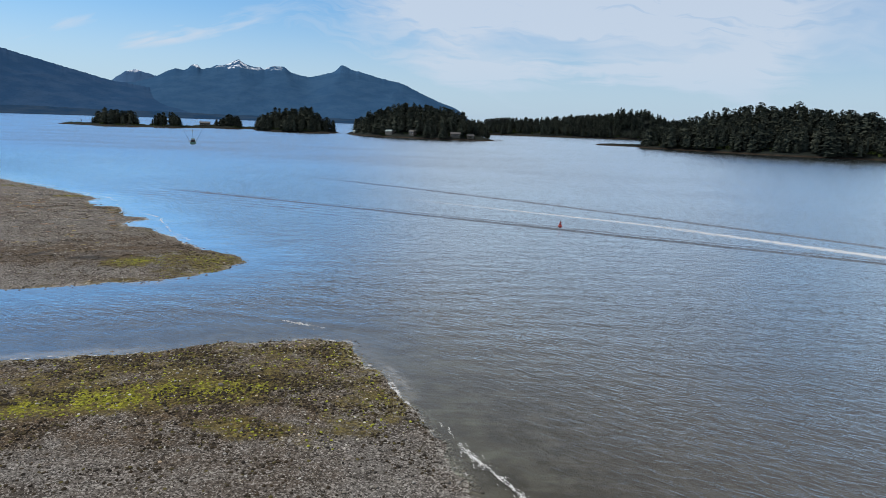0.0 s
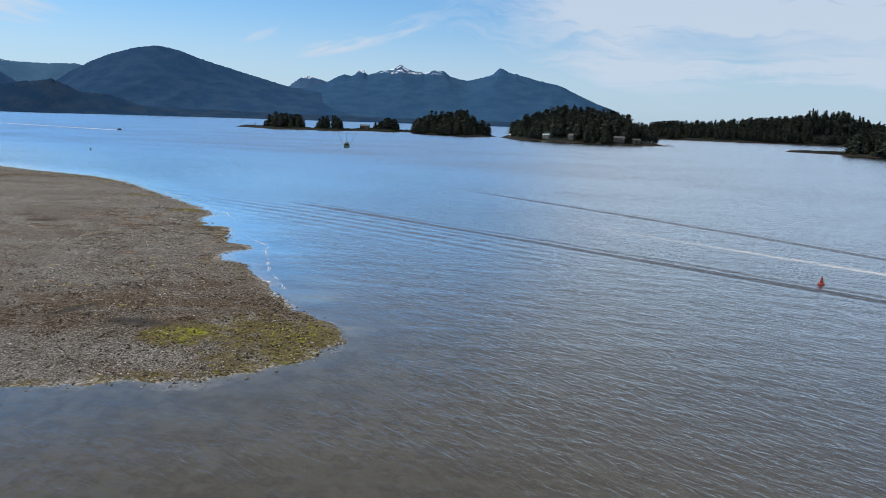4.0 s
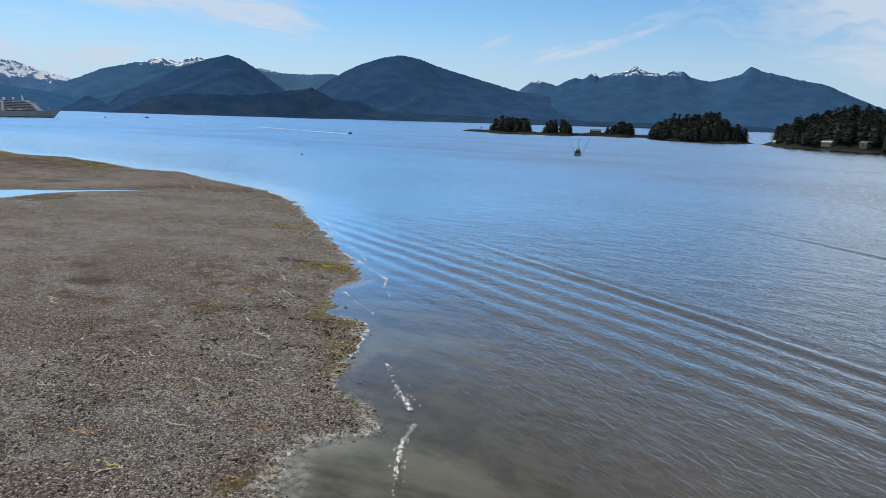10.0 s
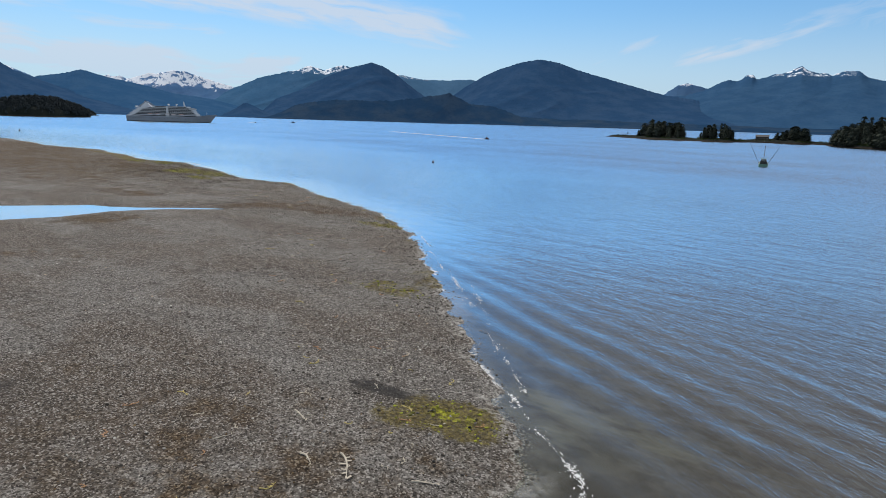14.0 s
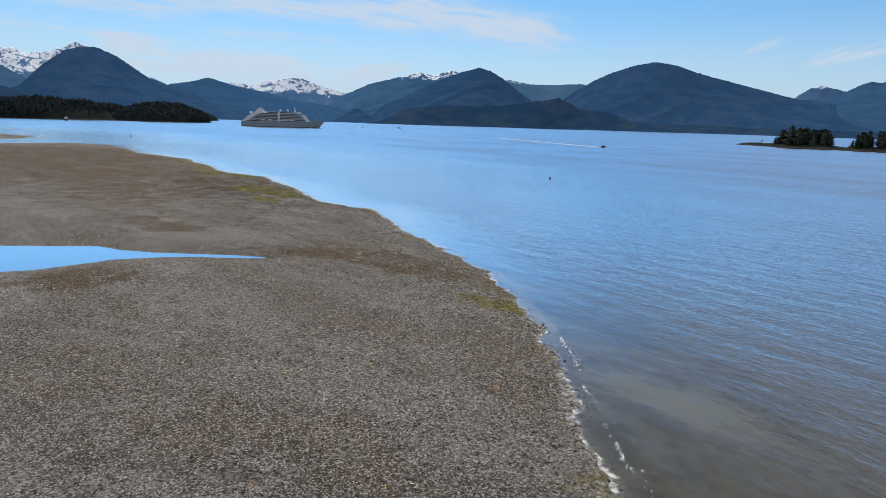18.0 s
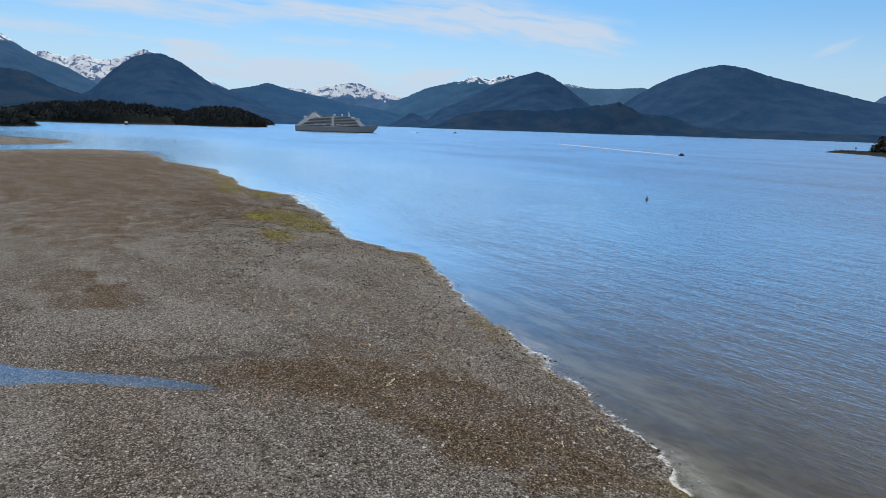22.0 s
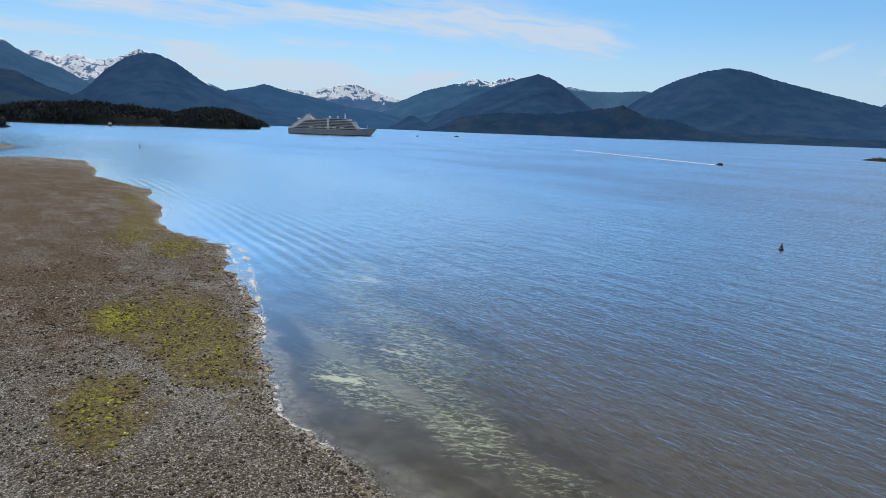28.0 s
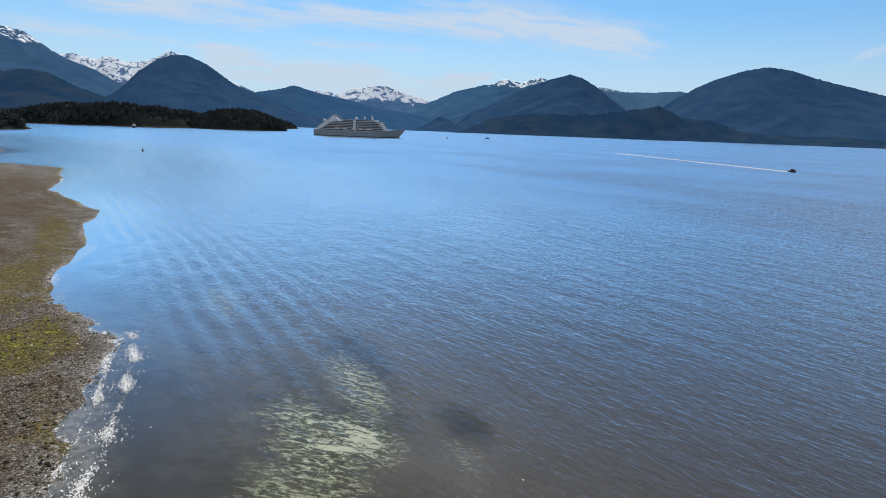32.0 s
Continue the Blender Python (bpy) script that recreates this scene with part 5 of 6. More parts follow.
    rings(bm, [[(x - w_, -w_, z), (x + w_, -w_, z), (x + w_, w_, z), (x - w_, w_, z)] for x, z, w_ in ((30, 31.4, 1.6), (29, 36, 1.0), (28.4, 41.5, 0.5))])
    mast = part("mast", bm, SHIPWHITE, ship)
    bm = bmesh.new()
    box(bm, 27.5, 30.5, -3.4, 3.4, 36.4, 36.8), box(bm, 28, 29.6, -2.2, 2.2, 39.4, 39.7)
    part("yard", bm, SHIPWHITE, mast)
    for x, y, z, r in ((-2, 3, 31.0, 1.7), (-2, -3, 31.0, 1.7), (-66, 4, 25.6, 1.8), (-66, -4, 25.6, 1.8), (14, 0, 31.4, 1.9)):
        bm = bmesh.new()
        rod(bm, (x, y, z), (x, y, z + 2.2), 0.4)
        bmesh.ops.create_uvsphere(bm, u_segments=12, v_segments=8, radius=r, matrix=Matrix.Translation((x, y, z + 2.2 + r * 0.8)))
        part("radome", bm, SHIPWHITE, ship, "white satellite dome")
    bm = bmesh.new()
    for s in (-1, 1):
        for k in range(16):
            f = k / 15
            rod(bm, (56 + 36 * f, s * (11.6 * (1 - f**1.6) + 0.3), 12.4 + 3.5 * f), (56 + 36 * f, s * (11.6 * (1 - f**1.6) + 0.3), 13.6 + 3.5 * f), 0.06, seg=4)
    rod(bm, (74, 0, 14), (74, 0, 21), 0.3, 0.15)
    part("bow_rail", bm, SHIPWHITE, ship)
    return ship


def deck_house(x0, x1, b, z0, z1):
    bm = bmesh.new()
    nose = [(x1 + 2.4 * math.cos(a), b * math.sin(a)) for a in np.linspace(-math.pi / 2, math.pi / 2, 9)]
    outline_prism(bm, [(x0, -b), *nose, (x0, b)], z0, z1 - 0.36)
    return bm


def lifeboat(ship, x, y, z):
    bm = bmesh.new()
    rings(bm, [[(x + dx, y + w_ * math.cos(a), z + h * math.sin(a)) for a in np.linspace(0, 2 * math.pi, 9)[:-1]] for dx, w_, h in ((-5.2, 0.3, 0.4), (-4, 1.3, 1.3), (0, 1.6, 1.6), (4, 1.3, 1.3), (5.2, 0.3, 0.4))])
    boat = part("lifeboat", bm, SHIPWHITE, ship, "white lifeboat on davits")
    bm = bmesh.new()
    box(bm, x - 3.6, x + 3.6, y - 1.0, y + 1.0, z + 1.2, z + 1.9, 0.2)
    part("canopy", bm, ORANGE, boat, "orange lifeboat canopy")
    return boat


cruise_ship(pose(-1420, 480, 0, 0, 0, 58) @ Matrix.Diagonal((0.95, 0.95, 0.95, 1)))

# ---- boats ----


def boat_hull(bm, length, beam, free, sheer=0.5, draft=0.5):
    L, B = length / 2, beam / 2
    loops = []
    for x, b, up in ((-L, 0.88, 0.0), (-L * 0.5, 1.0, 0.02), (0, 1.0, 0.1), (L * 0.45, 0.82, 0.35), (L * 0.8, 0.42, 0.75)):
        d = free + sheer * up
        loops.append([(x, -B * b, d), (x, -B * b * 0.92, 0.1), (x, -B * b * 0.4, -draft), (x, B * b * 0.4, -draft), (x, B * b * 0.92, 0.1), (x, B * b, d)])
    d = free + sheer
    loops.append([(L, -0.06, d), (L * 0.97, -0.05, 0.6 * d), (L * 0.88, -0.03, 0), (L * 0.88, 0.03, 0), (L * 0.97, 0.05, 0.6 * d), (L, 0.06, d)])
    rings(bm, loops)


def troller(m):
    b = thing("fishing_boat", "green-hulled fishing boat with trolling poles spread", "boat", m)
    bm = bmesh.new()
    boat_hull(bm, 14.0, 4.9, 1.5, 1.3, 0.8)
    hull = part("hull", bm, GREENP, b)
    bm = bmesh.new()
    for s in (-1, 1):
        rings(bm, [[(x, s * y - 0.06, z), (x, s * y + 0.06, z), (x, s * y + 0.06, z + 0.22), (x, s * y - 0.06, z + 0.22)] for x, y, z in ((-7, 2.14, 1.5), (-3.5, 2.45, 1.53), (0, 2.45, 1.63), (3.2, 2.0, 1.95), (5.6, 1.0, 2.45), (7, 0.1, 2.8))])
    part("bulwark", bm, WHITE, hull, "white rub rail")
    bm = bmesh.new()
    box(bm, -0.6, 3.2, -1.35, 1.35, 1.4, 3.9, 0.12)
    cabin = part("wheelhouse", bm, WHITE, b, "pale wheelhouse")
    bm = bmesh.new()
    box(bm, -0.9, 3.5, -1.55, 1.55, 3.9, 4.05)
    part("roof", bm, GREENP, cabin)
    for y in (-0.9, 0, 0.9):
        for x in (3.215, -0.615):
            bm = bmesh.new()
            box(bm, x - 0.01, x + 0.01, y - 0.34, y + 0.34, 2.7, 3.5)
            part("window", bm, DARKGLASS, cabin)
    bm = bmesh.new()
    box(bm, -5.4, -1.2, -1.3, 1.3, 1.4, 2.1, 0.08)
    part("hatch", bm, WOOD, b, "wooden fish hatch")
    bm = bmesh.new()
    box(bm, -6.6, -5.8, -1.7, 1.7, 1.5, 3.0, 0.06)
    part("gear_locker", bm, BLACK, b, "dark stern gear")
    bm = bmesh.new()
    rod(bm, (-0.9, 0, 1.4), (-0.9, 0, 11.2), 0.16, 0.09)
    rod(bm, (-0.9, -0.9, 10.4), (-0.9, 0.9, 10.4), 0.06)
    box(bm, -1.1, -0.7, -0.35, 0.35, 10.5, 11.0)
    mast = part("mast", bm, STEEL, b)
    bm = bmesh.new()
    rod(bm, (-0.9, 0, 4.6), (-6.2, 0, 5.8), 0.09, 0.06)
    part("boom", bm, STEEL, mast)
    for s in (-1, 1):
        bm = bmesh.new()
        rod(bm, (-0.6, s * 2.3, 1.6), (-1.4, s * 8.0, 13.0), 0.11, 0.05, 6)
        pole = part("trolling_pole", bm, WOOD, b, "long slanting trolling pole")
        bm = bmesh.new()
        rod(bm, (-0.9, 0, 10.4), (-1.3, s * 6.6, 10.2), 0.025, seg=4)
        rod(bm, (-1.4, s * 8.0, 12.8), (-6.4, s * 2.0, 2.0), 0.02, seg=4)
        part("stay", bm, STEEL, pole)
    bm = bmesh.new()
    rod(bm, (-0.9, 0, 11.0), (6.8, 0, 2.9), 0.02, seg=4)
    part("forestay", bm, STEEL, mast)
    return b


troller(pose(-247, 487, -0.1, 0, 0, 117))


def motor_boat(m, name, label, hull_mat, cabin_mat, s=1.0):
    b = thing(name, label, "boat", m @ Matrix.Diagonal((s, s, s, 1)))
    bm = bmesh.new()
    boat_hull(bm, 7.8, 2.6, 0.95, 0.6, 0.35)
    part("hull", bm, hull_mat, b)
    bm = bmesh.new()
    rings(bm, [[(x, -w_, z0), (x, w_, z0), (x, w_ * 0.86, z1), (x, -w_ * 0.86, z1)] for x, w_, z0, z1 in ((-1.6, 1.05, 0.9, 2.5), (0.8, 1.05, 0.95, 2.5), (1.7, 0.95, 1.0, 1.5))])
    cab = part("cabin", bm, cabin_mat, b)
    bm = bmesh.new()
    box(bm, -1.9, 1.0, -1.0, 1.0, 2.5, 2.62)
    part("roof", bm, WHITE, cab)
    for sy in (-1, 1):
        bm = bmesh.new()
        y0, y1 = sorted((sy * 1.0, sy * 1.02))
        box(bm, -1.3, 0.6, y0, y1, 1.5, 2.15)
        part("window", bm, DARKGLASS, cab)
    bm = bmesh.new()
    rod(bm, (-0.8, 0, 2.6), (-0.8, 0, 4.4), 0.04, seg=5)
    part("aerial", bm, STEEL, cab)
    bm = bmesh.new()
    box(bm, -4.5, -3.9, -0.55, 0.55, 0.3, 1.5, 0.1)
    part("outboard_motor", bm, BLACK, b, "black outboard motor")
    return b


motor_boat(pose(-604, 598, 0.05, 0, -3, -2), "motor_boat", "dark motor boat with a red cabin under way", BOOT, DARKRED, 0.8)
motor_boat(pose(-1490, 680, 0, 0, -3, 0), "skiff", "small dark skiff running across the sound", BLACK, BLACK, 0.9)
motor_boat(pose(-1590, 815, 0, 0, 0, 70), "workboat", "small dark boat near the far shore", BLACK, BOOT, 1.2)
motor_boat(pose(-1655, 95, 0, 0, -1, 10), "cabin_cruiser", "white cabin cruiser near the wooded island", BOOT, WHITE, 2.8)


def wake(name, label, x0, y0, x1, y1, w0, w1):
    """Foam trail of small flat flecks behind a boat, joined."""
    r = np.random.default_rng(int(abs(x0)))
    d = np.array([x1 - x0, y1 - y0], float)
    n = np.linalg.norm(d)
    d /= n
    side = np.array([-d[1], d[0]])
    Vs, Fs = [], []
    for k in range(int(n * 26)):
        f = r.random() ** 1.25
        c = np.array([x0, y0]) + d * n * f + side * r.normal() * 0.42 * (w0 + (w1 - w0) * f)
        l, h = r.uniform(0.5, 2.4), r.uniform(0.12, 0.35)
        i = len(Vs)
        for u, v in ((-l, 0), (-l * 0.3, -h), (l, 0), (l * 0.2, h)):
            p = c + d * u + side * v
            Vs.append((p[0], p[1], 0.03 + 0.05 * r.random()))
        Fs.append((i, i + 1, i + 2, i + 3))
    tagged(new(name, mesh_of(name, Vs, Fs, FOAM, False)), label, "foam", kind="stuff")


FOAM = plain("foam", (0.80, 0.81, 0.80), 0.8, 0.0, 0.1, 1.0)
wake("boat_wake", "long white foam wake behind a motor boat", -608, 598, -880, 652, 3.4, 4.6)
wake("boat_wake", "short white wake behind a skiff", -1494, 680, -1560, 690, 2.0, 4.0)
wake("boat_wake", "short white wake behind the cabin cruiser", -1664, 93, -1700, 84, 2.0, 3.0)


# small breaking waves that run in along the shore
SWASH = [[(9.7, 47.8), (11.3, 45.5), (12.8, 43.4), (14.9, 40.4), (17, 38.3), (19.5, 34)], [(-11.5, 69.6), (-8.5, 68.4), (-6, 67.6)], [(-134, 185.4), (-117, 173.8), (-107, 168.5)],
         [(-109, 168), (-102.7, 164.9), (-97, 162.4), (-94, 159.5), (-90, 157)], [(-95.7, 153.7), (-90.7, 152), (-86, 150.6)], [(-75, 141.3), (-70.4, 138), (-66.9, 135.9)], [(-65.2, 134.5), (-61.8, 129.2), (-58.8, 125.7)],
         [(-57.9, 124.7), (-54.4, 119.6), (-51, 116.5), (-46, 112.5)], [(-169, 200.8), (-159.4, 196.6), (-153, 193), (-148, 189.9), (-141, 187), (-136, 184.6), (-131.5, 182.2), (-127, 179.6)],
         [(-349, 209.8), (-346, 210.6), (-339, 211.4), (-325.5, 211.3), (-311, 210.2), (-300, 209.5), (-295, 208.8)], [(-346, 208.6), (-338, 209.3), (-330, 209.5), (-318, 208.6), (-307, 208.3)]]


def swash_foam(run, seed, wide=0.16, tail=0.7, dense=64):
    """The foam of one small breaker: a dense ragged crest with thinning flecks behind it."""
    r = np.random.default_rng(seed)
    Vs, Fs = [], []
    for (ax, ay), (bx, by) in zip(run, run[1:]):
        d = np.array([bx - ax, by - ay])
        n = float(np.linalg.norm(d))
        d /= n
        side = np.array([-d[1], d[0]])
        for _ in range(int(n * dense)):
            f = r.random() * n
            c = np.array([ax, ay]) + d * f
            body = float(vnoise(c[:1] * 0.45, c[1:] * 0.45, seed)[0])
            bow = (float(vnoise(c[:1] * 0.28, c[1:] * 0.28, seed + 7)[0]) - 0.5) * 0.7
            if r.random() > 0.05 + 1.7 * max(0.0, body - 0.42):
                continue
            off = r.normal() * wide * (0.35 + body) if r.random() < 0.8 else r.normal() * tail
            c = c + side * (bow + off)
            l, h = r.uniform(0.03, 0.20), r.uniform(0.015, 0.05)
            t = r.normal() * 0.4
            e, g = d * math.cos(t) + side * math.sin(t), side * math.cos(t) - d * math.sin(t)
            z = 0.035 + 0.04 * r.random()
            i = len(Vs)
            for u, v in ((-l, 0), (-l * 0.3, -h), (l, 0), (l * 0.2, h)):
                q = c + e * u + g * v
                Vs.append((q[0], q[1], z))
            Fs.append((i, i + 1, i + 2, i + 3))
    tagged(new("swash_foam", mesh_of("swash_foam", Vs, Fs, FOAM, False)), "white foam of a small wave breaking along the shore", "foam", kind="stuff")


for k, run in enumerate(SWASH):
    swash_foam(run, 610 + k, 0.22 if k > 8 else 0.10, 0.8 if k > 8 else 0.4, (70, 70, 40, 60, 50, 70, 55, 60, 34, 150, 150)[k])

# ---- buoys ----


def buoy(label, x, y, mat, top_mat, s=1.0, lean=2.0):
    b = thing("channel_buoy", label, "buoy", pose(x, y, 0, lean, 0, 0) @ Matrix.Diagonal((s, s, s, 1)), "channel buoys")
    bm = bmesh.new()
    lathe(bm, [(0.4, -0.6), (0.85, -0.3), (0.95, 0.1), (0.95, 0.35), (0.75, 0.5), (0.55, 0.55)])
    part("float", bm, mat, b)
    bm = bmesh.new()
    lathe(bm, [(0.52, 0.54), (0.46, 1.2), (0.30, 1.75), (0.22, 2.05), (0.05, 2.1)])
    part("nun", bm, top_mat, b)
    bm = bmesh.new()
    lathe(bm, [(0.30, 1.30), (0.46, 1.36), (0.46, 1.44), (0.30, 1.50)], 12)
    part("band", bm, STEEL, b, "pale reflective band")
    bm = bmesh.new()
    for k in range(3):
        a = k * 2.1
        rod(bm, (0.55 * math.cos(a), 0.55 * math.sin(a), 0.5), (0.1 * math.cos(a), 0.1 * math.sin(a), 2.3), 0.035, seg=5)
    rod(bm, (0, 0, 2.05), (0, 0, 2.5), 0.09)
    part("lifting_frame", bm, BLACK, b)


buoy("bright red conical channel buoy", 25.3, 152.5, RED, RED, 0.55)
buoy("weathered dark red channel buoy", -317.9, 314.4, BLACK, DARKRED, 0.55, -3.0)
buoy("small dark marker buoy near the flat", -739, 181, BLACK, BLACK, 0.8)

# ---- stones, shells, kelp and driftwood on the flat ----


def land_z(x, y):
    X, Y = np.array([x], float), np.array([y], float)
    return float(land_height(X, Y, shore_distance(X, Y))[0])


def stone_shapes(r, n):
    out = []
    for _ in range(n):
        bm = bmesh.new()
        bmesh.ops.create_icosphere(bm, subdivisions=1, radius=1.0)
        P = np.array([v.co for v in bm.verts])
        F = np.array([[v.index for v in f.verts] for f in bm.faces])
        bm.free()
        P = P * r.uniform(0.65, 1.2, (len(P), 1)) * r.uniform(0.7, 1.25, 3)
        P[:, 2] *= 0.65
        out.append((P, F))
    return out


def scatter(name, label, count, x0, x1, y0, y1, lo, hi, mat, seed, keep, sink=0.25, category="stones", soft=(1, 12, 1)):
    """Loose pieces past counting, joined."""
    r = np.random.default_rng(seed)
    shapes = stone_shapes(r, 8)
    x, y = r.uniform(x0, x1, count), r.uniform(y0, y1, count)
    d = shore_distance(x, y)
    good = keep(x, y, d, r) & (r.random(count) < np.clip((x - x0) / soft[0], 0, 1) * np.clip((x1 - x) / soft[2], 0, 1) * np.clip((y - y0) / soft[1], 0, 1))
    x, y, d = x[good], y[good], d[good]
    z = land_height(x, y, d)
    size = lo + (hi - lo) * r.random(len(x)) ** 2.6
    which, turn = r.integers(0, 8, len(x)), r.uniform(0, 6.28, len(x))
    Vs, Fs, n = [], [], 0
    for k, (P, F) in enumerate(shapes):
        i = np.nonzero(which == k)[0]
        c, s = np.cos(turn[i])[:, None], np.sin(turn[i])[:, None]
        Q = np.stack([(P[None, :, 0] * c - P[None, :, 1] * s) * size[i][:, None] + x[i][:, None], (P[None, :, 0] * s + P[None, :, 1] * c) * size[i][:, None] + y[i][:, None],
                      P[None, :, 2] * size[i][:, None] + z[i][:, None] + size[i][:, None] * sink], -1)
        Vs.append(Q.reshape(-1, 3))
        Fs.append((F[None] + (np.arange(len(i)) * len(P))[:, None, None] + n).reshape(-1, 3))
        n += len(i) * len(P)
    tagged(new(name, mesh_of(name, np.concatenate(Vs), np.concatenate(Fs), mat, False)), label, category, kind="stuff")


def speckled(name, c0, c1, c2, rough=0.85):
    m, n = material(name)
    k = n.add("ShaderNodeNewGeometry").outputs["Random Per Island"]
    f = n.noise(where(n), 6.0, 4.0, 0.7)
    col = n.mix(n.ramp(k, 0.0, 0.7), c0, c1)
    col = n.mix(n.ramp(k, 0.82, 0.95), col, c2)
    col = n.mix(n.math("MULTIPLY", n.ramp(f, 0.45, 0.7), 0.4), col, rgb(0.05, 0.045, 0.035))
    finish(n, col, rough, 0.0, f, 0.4, 0.03, 0.3)
    return m


COBBLE = speckled("cobbles", rgb(0.050, 0.043, 0.036), rgb(0.19, 0.168, 0.142), rgb(0.38, 0.355, 0.32))
SHELL = speckled("shell_hash", rgb(0.45, 0.41, 0.33), rgb(0.62, 0.60, 0.54), rgb(0.55, 0.42, 0.28))
TUFT = speckled("algae_tufts", rgb(0.050, 0.046, 0.012), rgb(0.33, 0.35, 0.03), rgb(0.09, 0.075, 0.02))
ROCKWEED = speckled("rockweed_clumps", rgb(0.030, 0.019, 0.010), rgb(0.125, 0.074, 0.028), rgb(0.24, 0.16, 0.07))


def by_shore(x, y, d, r):
    return (d > -1.2) & (d < 30) & (r.random(len(x)) < np.exp(-np.abs(d - 0.3) / 3.0) + 0.12 + 0.5 * (vnoise(x * 0.12, y * 0.12, 81) > 0.62))


def on_land(x, y, d, r):
    return (d > 0.4) & (r.random(len(x)) < np.clip((fbm(x * 0.07, y * 0.07, 83, 3) - 0.40) * 4.0, 0.06, 1))


def in_algae(x, y, d, r):
    return (d > 0.2) & (r.random(len(x)) < patches(x, y, ALGAE + ALGAE2) * 1.25 - 0.22 + 0.5 * (fbm(x * 0.5, y * 0.5, 85, 2) - 0.5))


def in_weed(x, y, d, r):
    return (d > 0.2) & (r.random(len(x)) < patches(x, y, WEED_SHADE) - 0.3 + 0.6 * (fbm(x * 0.4, y * 0.4, 87, 2) - 0.5))


for i, (x0, x1, y0, y1) in enumerate([(-60, 16, 30, 110), (-135, -55, 85, 182), (-240, -125, 140, 216), (-365, -235, 165, 214)]):
    area = (x1 - x0) * (y1 - y0)
    scatter("cobbles", "dark grey and brown cobbles on the gravel flat", int(area * 2.8), x0, x1, y0, y1, 0.04, 0.17, COBBLE, 200 + i, by_shore)
    scatter("gravel_stones", "loose dark gravel stones on the flat", int(area * 1.6), x0, x1, y0, y1, 0.04, 0.12, COBBLE, 220 + i, on_land)
    scatter("shells", "pale broken shells strewn over the gravel", int(area * 1.1), x0, x1, y0, y1, 0.03, 0.13, SHELL, 240 + i, on_land, 0.1, "shells")
    scatter("algae_tufts", "yellow-green tufts of algae on the stones", int(area * 9.0), x0, x1, y0, y1, 0.04, 0.17, TUFT, 260 + i, in_algae, 0.1, "algae")
    scatter("rockweed", "rust-brown rockweed clumps on the gravel", int(area * 5.0), x0, x1, y0, y1, 0.02, 0.09, ROCKWEED, 280 + i, in_weed, 0.1, "seaweed")

CLOD = speckled("dark_rockweed", rgb(0.014, 0.010, 0.006), rgb(0.052, 0.036, 0.018), rgb(0.105, 0.088, 0.024))


def in_clods(x, y, d, r):
    return (d > 0.1) & (r.random(len(x)) < np.clip((fbm(x * 0.32, y * 0.42, 89, 4, 0.6) - 0.47) * 7.0, 0.03, 1) * np.clip(0.25 + patches(x, y, WEED_SHADE), 0, 1))


scatter("rockweed_clods", "dark brown clods of wet rockweed on the near bank", 110000, -60, 20, 30, 70, 0.04, 0.19, CLOD, 301, in_clods, 0.05, "seaweed")
scatter("rockweed_clods", "dark brown clods of wet rockweed on the spit end", 80000, -100, -28, 74, 150, 0.04, 0.18, CLOD, 302, in_clods, 0.05, "seaweed")
scatter("rockweed_clods", "dark brown clods of rockweed among algae on the west bank", 42000, -350, -235, 172, 214, 0.05, 0.20, CLOD, 303, lambda x, y, d, r: (d > 0.1) & (r.random(len(x)) < np.clip((fbm(x * 0.5, y * 0.6, 93, 4, 0.65) - 0.42) * 4.0, 0.05, 0.9)), 0.05, "seaweed", (40, 14, 45))


def strand(mat, x, y, turn, length, seed, bend=0.35, thick=0.05, name="kelp_strand", label="dry brown kelp strand lying on the gravel", group="kelp strands on the flat", cat="kelp"):
    """A stalk that lies in a loose curve, with a few side blades."""
    r = np.random.default_rng(seed)
    a, p, pts = radians(turn), np.zeros(2), [np.zeros(2)]
    for k in range(9):
        a += r.normal() * bend
        p = p + np.array([math.cos(a), math.sin(a)]) * length / 9
        pts.append(p)
    zs = [land_z(x + q[0], y + q[1]) - land_z(x, y) + thick * 0.9 for q in pts]
    bm = bmesh.new()
    loops = []
    for k, (q, z) in enumerate(zip(pts, zs)):
        t = pts[min(k + 1, 9)] - pts[max(k - 1, 0)]
        t = t / (np.linalg.norm(t) + 1e-6)
        rad = thick * (1.15 - 0.9 * k / 9) * r.uniform(0.8, 1.2)
        loops.append([(q[0] - t[1] * rad * math.cos(b), q[1] + t[0] * rad * math.cos(b), z + rad * math.sin(b)) for b in np.linspace(0, 6.283, 7)[:-1]])
    rings(bm, loops)
    for k in range(2, 10):
        q, z = pts[k], zs[k]
        b, l = r.uniform(0, 6.28), length * r.uniform(0.06, 0.16)
        e, f = q + np.array([math.cos(b), math.sin(b)]) * l, np.array([-math.sin(b), math.cos(b)]) * l * 0.16
        lo = [(q[0] - f[0], q[1] - f[1], z), (q[0] + f[0], q[1] + f[1], z), (e[0] + f[0], e[1] + f[1], z + 0.03), (e[0] - f[0], e[1] - f[1], z + 0.03)]
        rings(bm, [lo, [(u, v, w_ + 0.02) for u, v, w_ in lo]])
    me = bpy.data.meshes.new(name)
    bmesh.ops.recalc_face_normals(bm, faces=bm.faces)
    bm.to_mesh(me)
    bm.free()
    me.materials.append(mat)
    ob = new(name, me)
    ob.matrix_basis = Matrix.Translation((x, y, land_z(x, y)))
    return tagged(ob, label, cat, group)


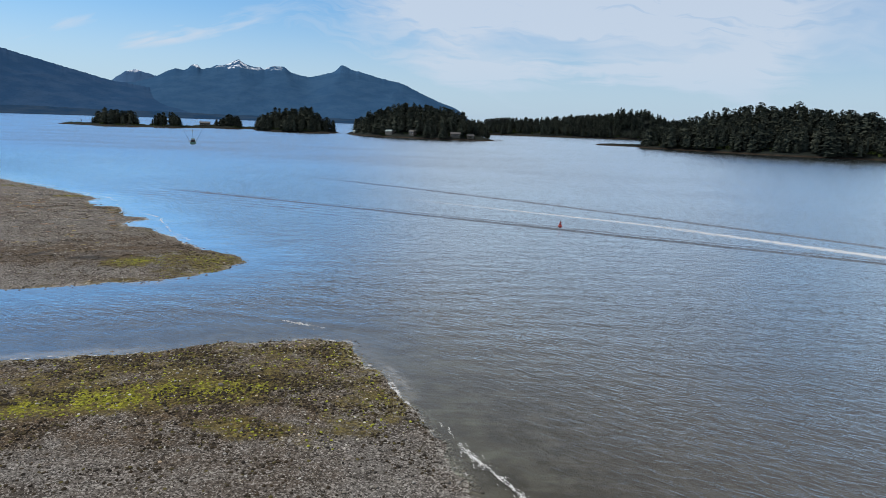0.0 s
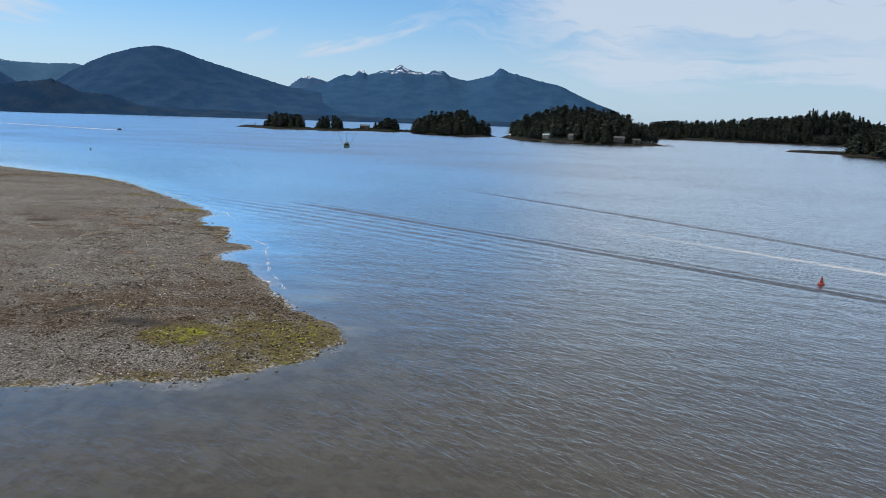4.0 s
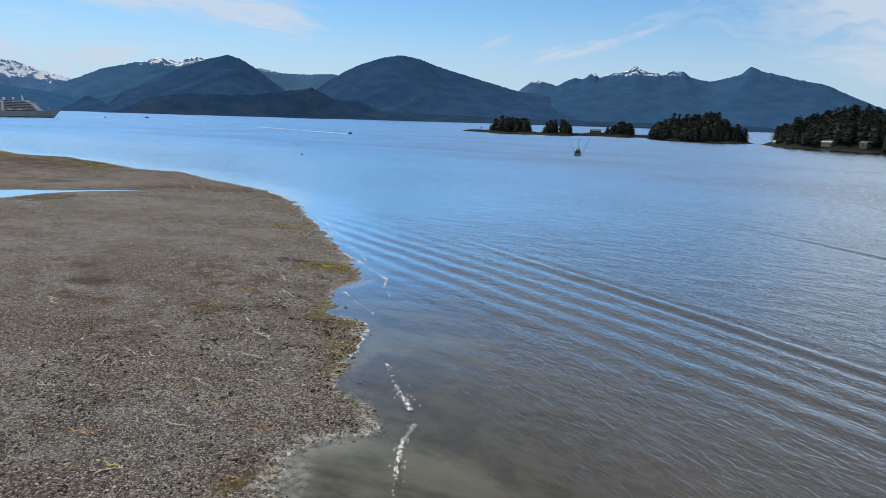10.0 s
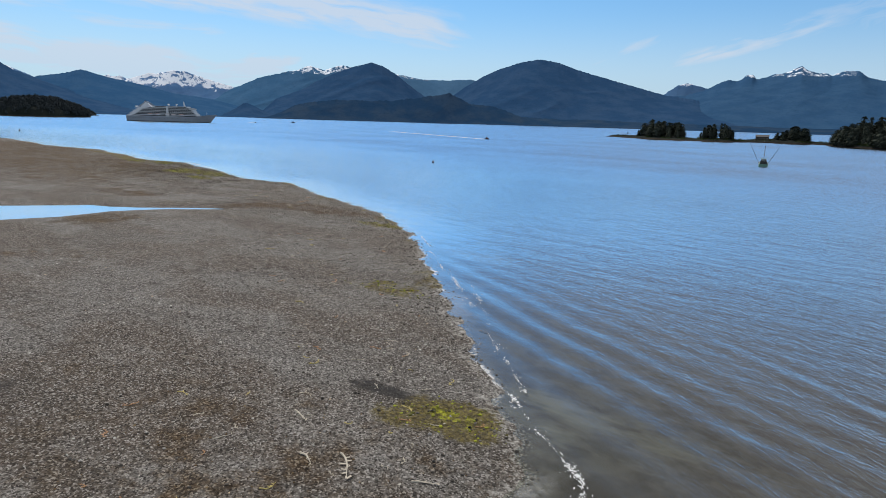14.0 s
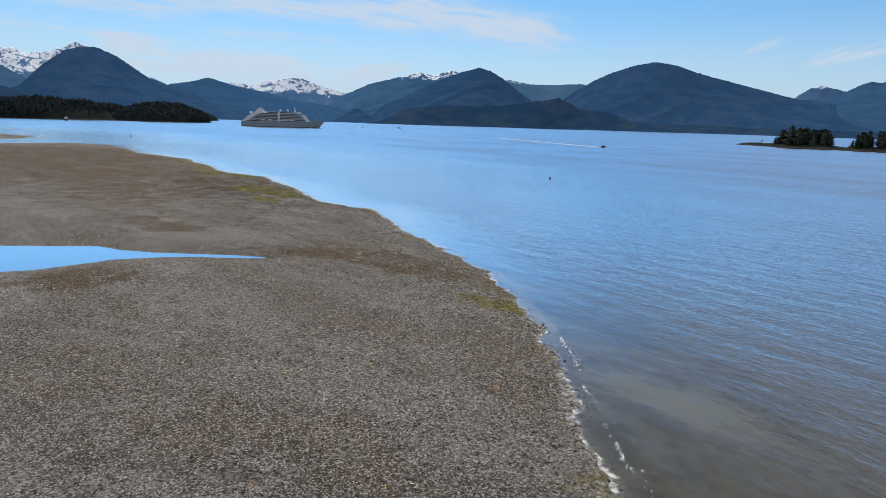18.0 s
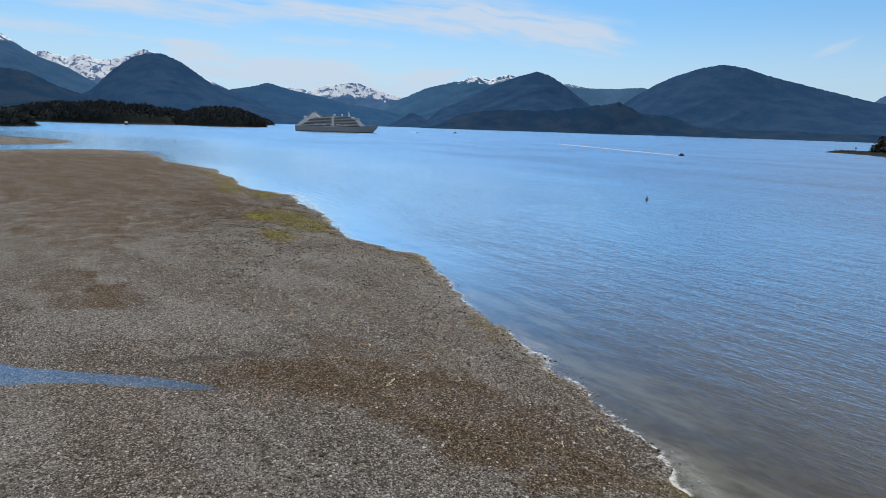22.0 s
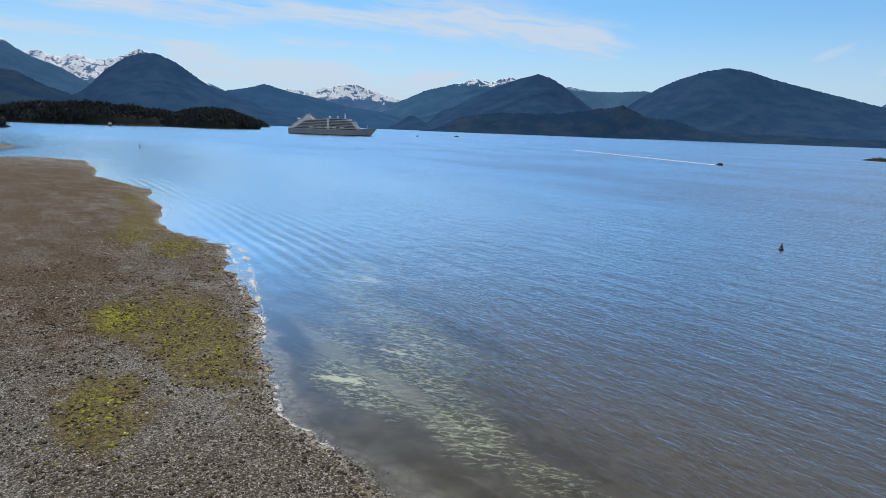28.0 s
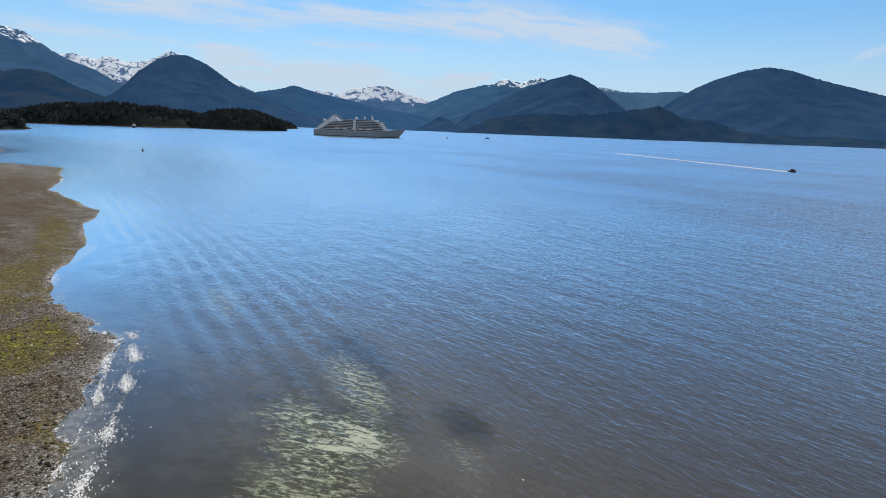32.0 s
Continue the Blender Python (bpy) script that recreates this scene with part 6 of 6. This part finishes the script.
def drift(x, y, turn, length, seed, thick=0.065):
    return strand(DRIFT, x, y, turn, length, seed, 0.10, thick, "driftwood_branch", "bleached grey driftwood branch lying on the gravel", "driftwood on the flat", "driftwood")


# bleached branches and kelp where the tide left them
for k, (x, y, turn, length) in enumerate([(-99, 148, 5, 3.0), (-105, 152, 0, 2.8), (-101, 154, 60, 1.6), (-112, 152, 10, 1.8), (-92, 126, 10, 2.2), (-76, 122, 15, 2.2), (-88, 137, 12, 3.0), (-82, 127, 0, 1.8),
                                          (-95, 145, 15, 1.6), (-107, 150, 20, 1.5), (-133, 173, 40, 1.4), (-142, 170, 5, 1.2), (-68, 110, 45, 1.6), (-97, 131, 8, 1.9), (-84, 133, 14, 2.4), (-79, 130, 5, 1.6), (-93, 139, 0, 2.0)]):
    drift(x - length / 2, y, turn, length, 300 + k)
for k, (x, y, turn, length, m) in enumerate([(-105, 144, 60, 2.2, KELP), (-103, 137, 100, 1.8, KELP), (-103, 139, 80, 1.8, KELP), (-104, 145, 20, 1.6, KELP), (-81, 117, 10, 2.6, KELP), (-79, 117.5, 160, 1.6, KELP), (-116, 127, 5, 3.0, DRIFT),
                                             (-113, 127.5, 170, 2.4, KELP), (-67, 108, 20, 1.6, KELP), (-75, 117, 30, 1.8, KELPY), (-63, 116, 70, 1.4, KELPY), (-90, 118, 15, 1.8, DRIFT), (-74, 116, 120, 1.6, DRIFT), (-70, 112, 80, 1.2, KELPY),
                                             (-136, 173, 0, 1.2, KELP), (-137, 163, 30, 1.2, KELPY), (-219, 203, 150, 1.6, KELP), (-227, 205, 20, 1.2, DRIFT), (-208, 194, 10, 1.8, DRIFT), (-205, 192, 60, 1.2, KELPY)]):
    strand(m, x, y, turn, length, 400 + k)
rk = np.random.default_rng(55)
n = 0
while n < 280:
    x, y = rk.uniform(-125, -50), rk.uniform(95, 165)
    if n > 200:
        x, y = rk.uniform(-240, -125), rk.uniform(160, 208)
    d = float(shore_distance(np.array([x]), np.array([y]))[0])
    if d < 1.5 or d > 26:
        continue
    strand((KELP, KELPY, DRIFT, DRIFT, DRIFT)[int(rk.integers(0, 5))], x, y, rk.uniform(-30, 60), rk.uniform(0.4, 1.5), 500 + n, 0.5, 0.034)
    n += 1
# larger stones that stand out singly
ra = np.random.default_rng(91)
BOULDERS = [mesh_of("boulder", P, F, COBBLE, False) for P, F in stone_shapes(ra, 5)]
n = 0
while n < 110:
    x, y = ra.uniform(-240, 12), ra.uniform(38, 212)
    d = float(shore_distance(np.array([x]), np.array([y]))[0])
    if not -3.0 < d < 12 or ra.random() > math.exp(-abs(d) / 3):
        continue
    s = ra.uniform(0.10, 0.30)
    ob = new("boulder", BOULDERS[n % 5])
    ob.matrix_basis = Matrix.Translation((x, y, land_z(x, y) + s * 0.2)) @ Matrix.Rotation(ra.uniform(0, 6.28), 4, "Z") @ Matrix.Diagonal((s, s, s, 1))
    tagged(ob, "dark wet stone at the edge of the water", "stone", "stones along the waterline")
    n += 1
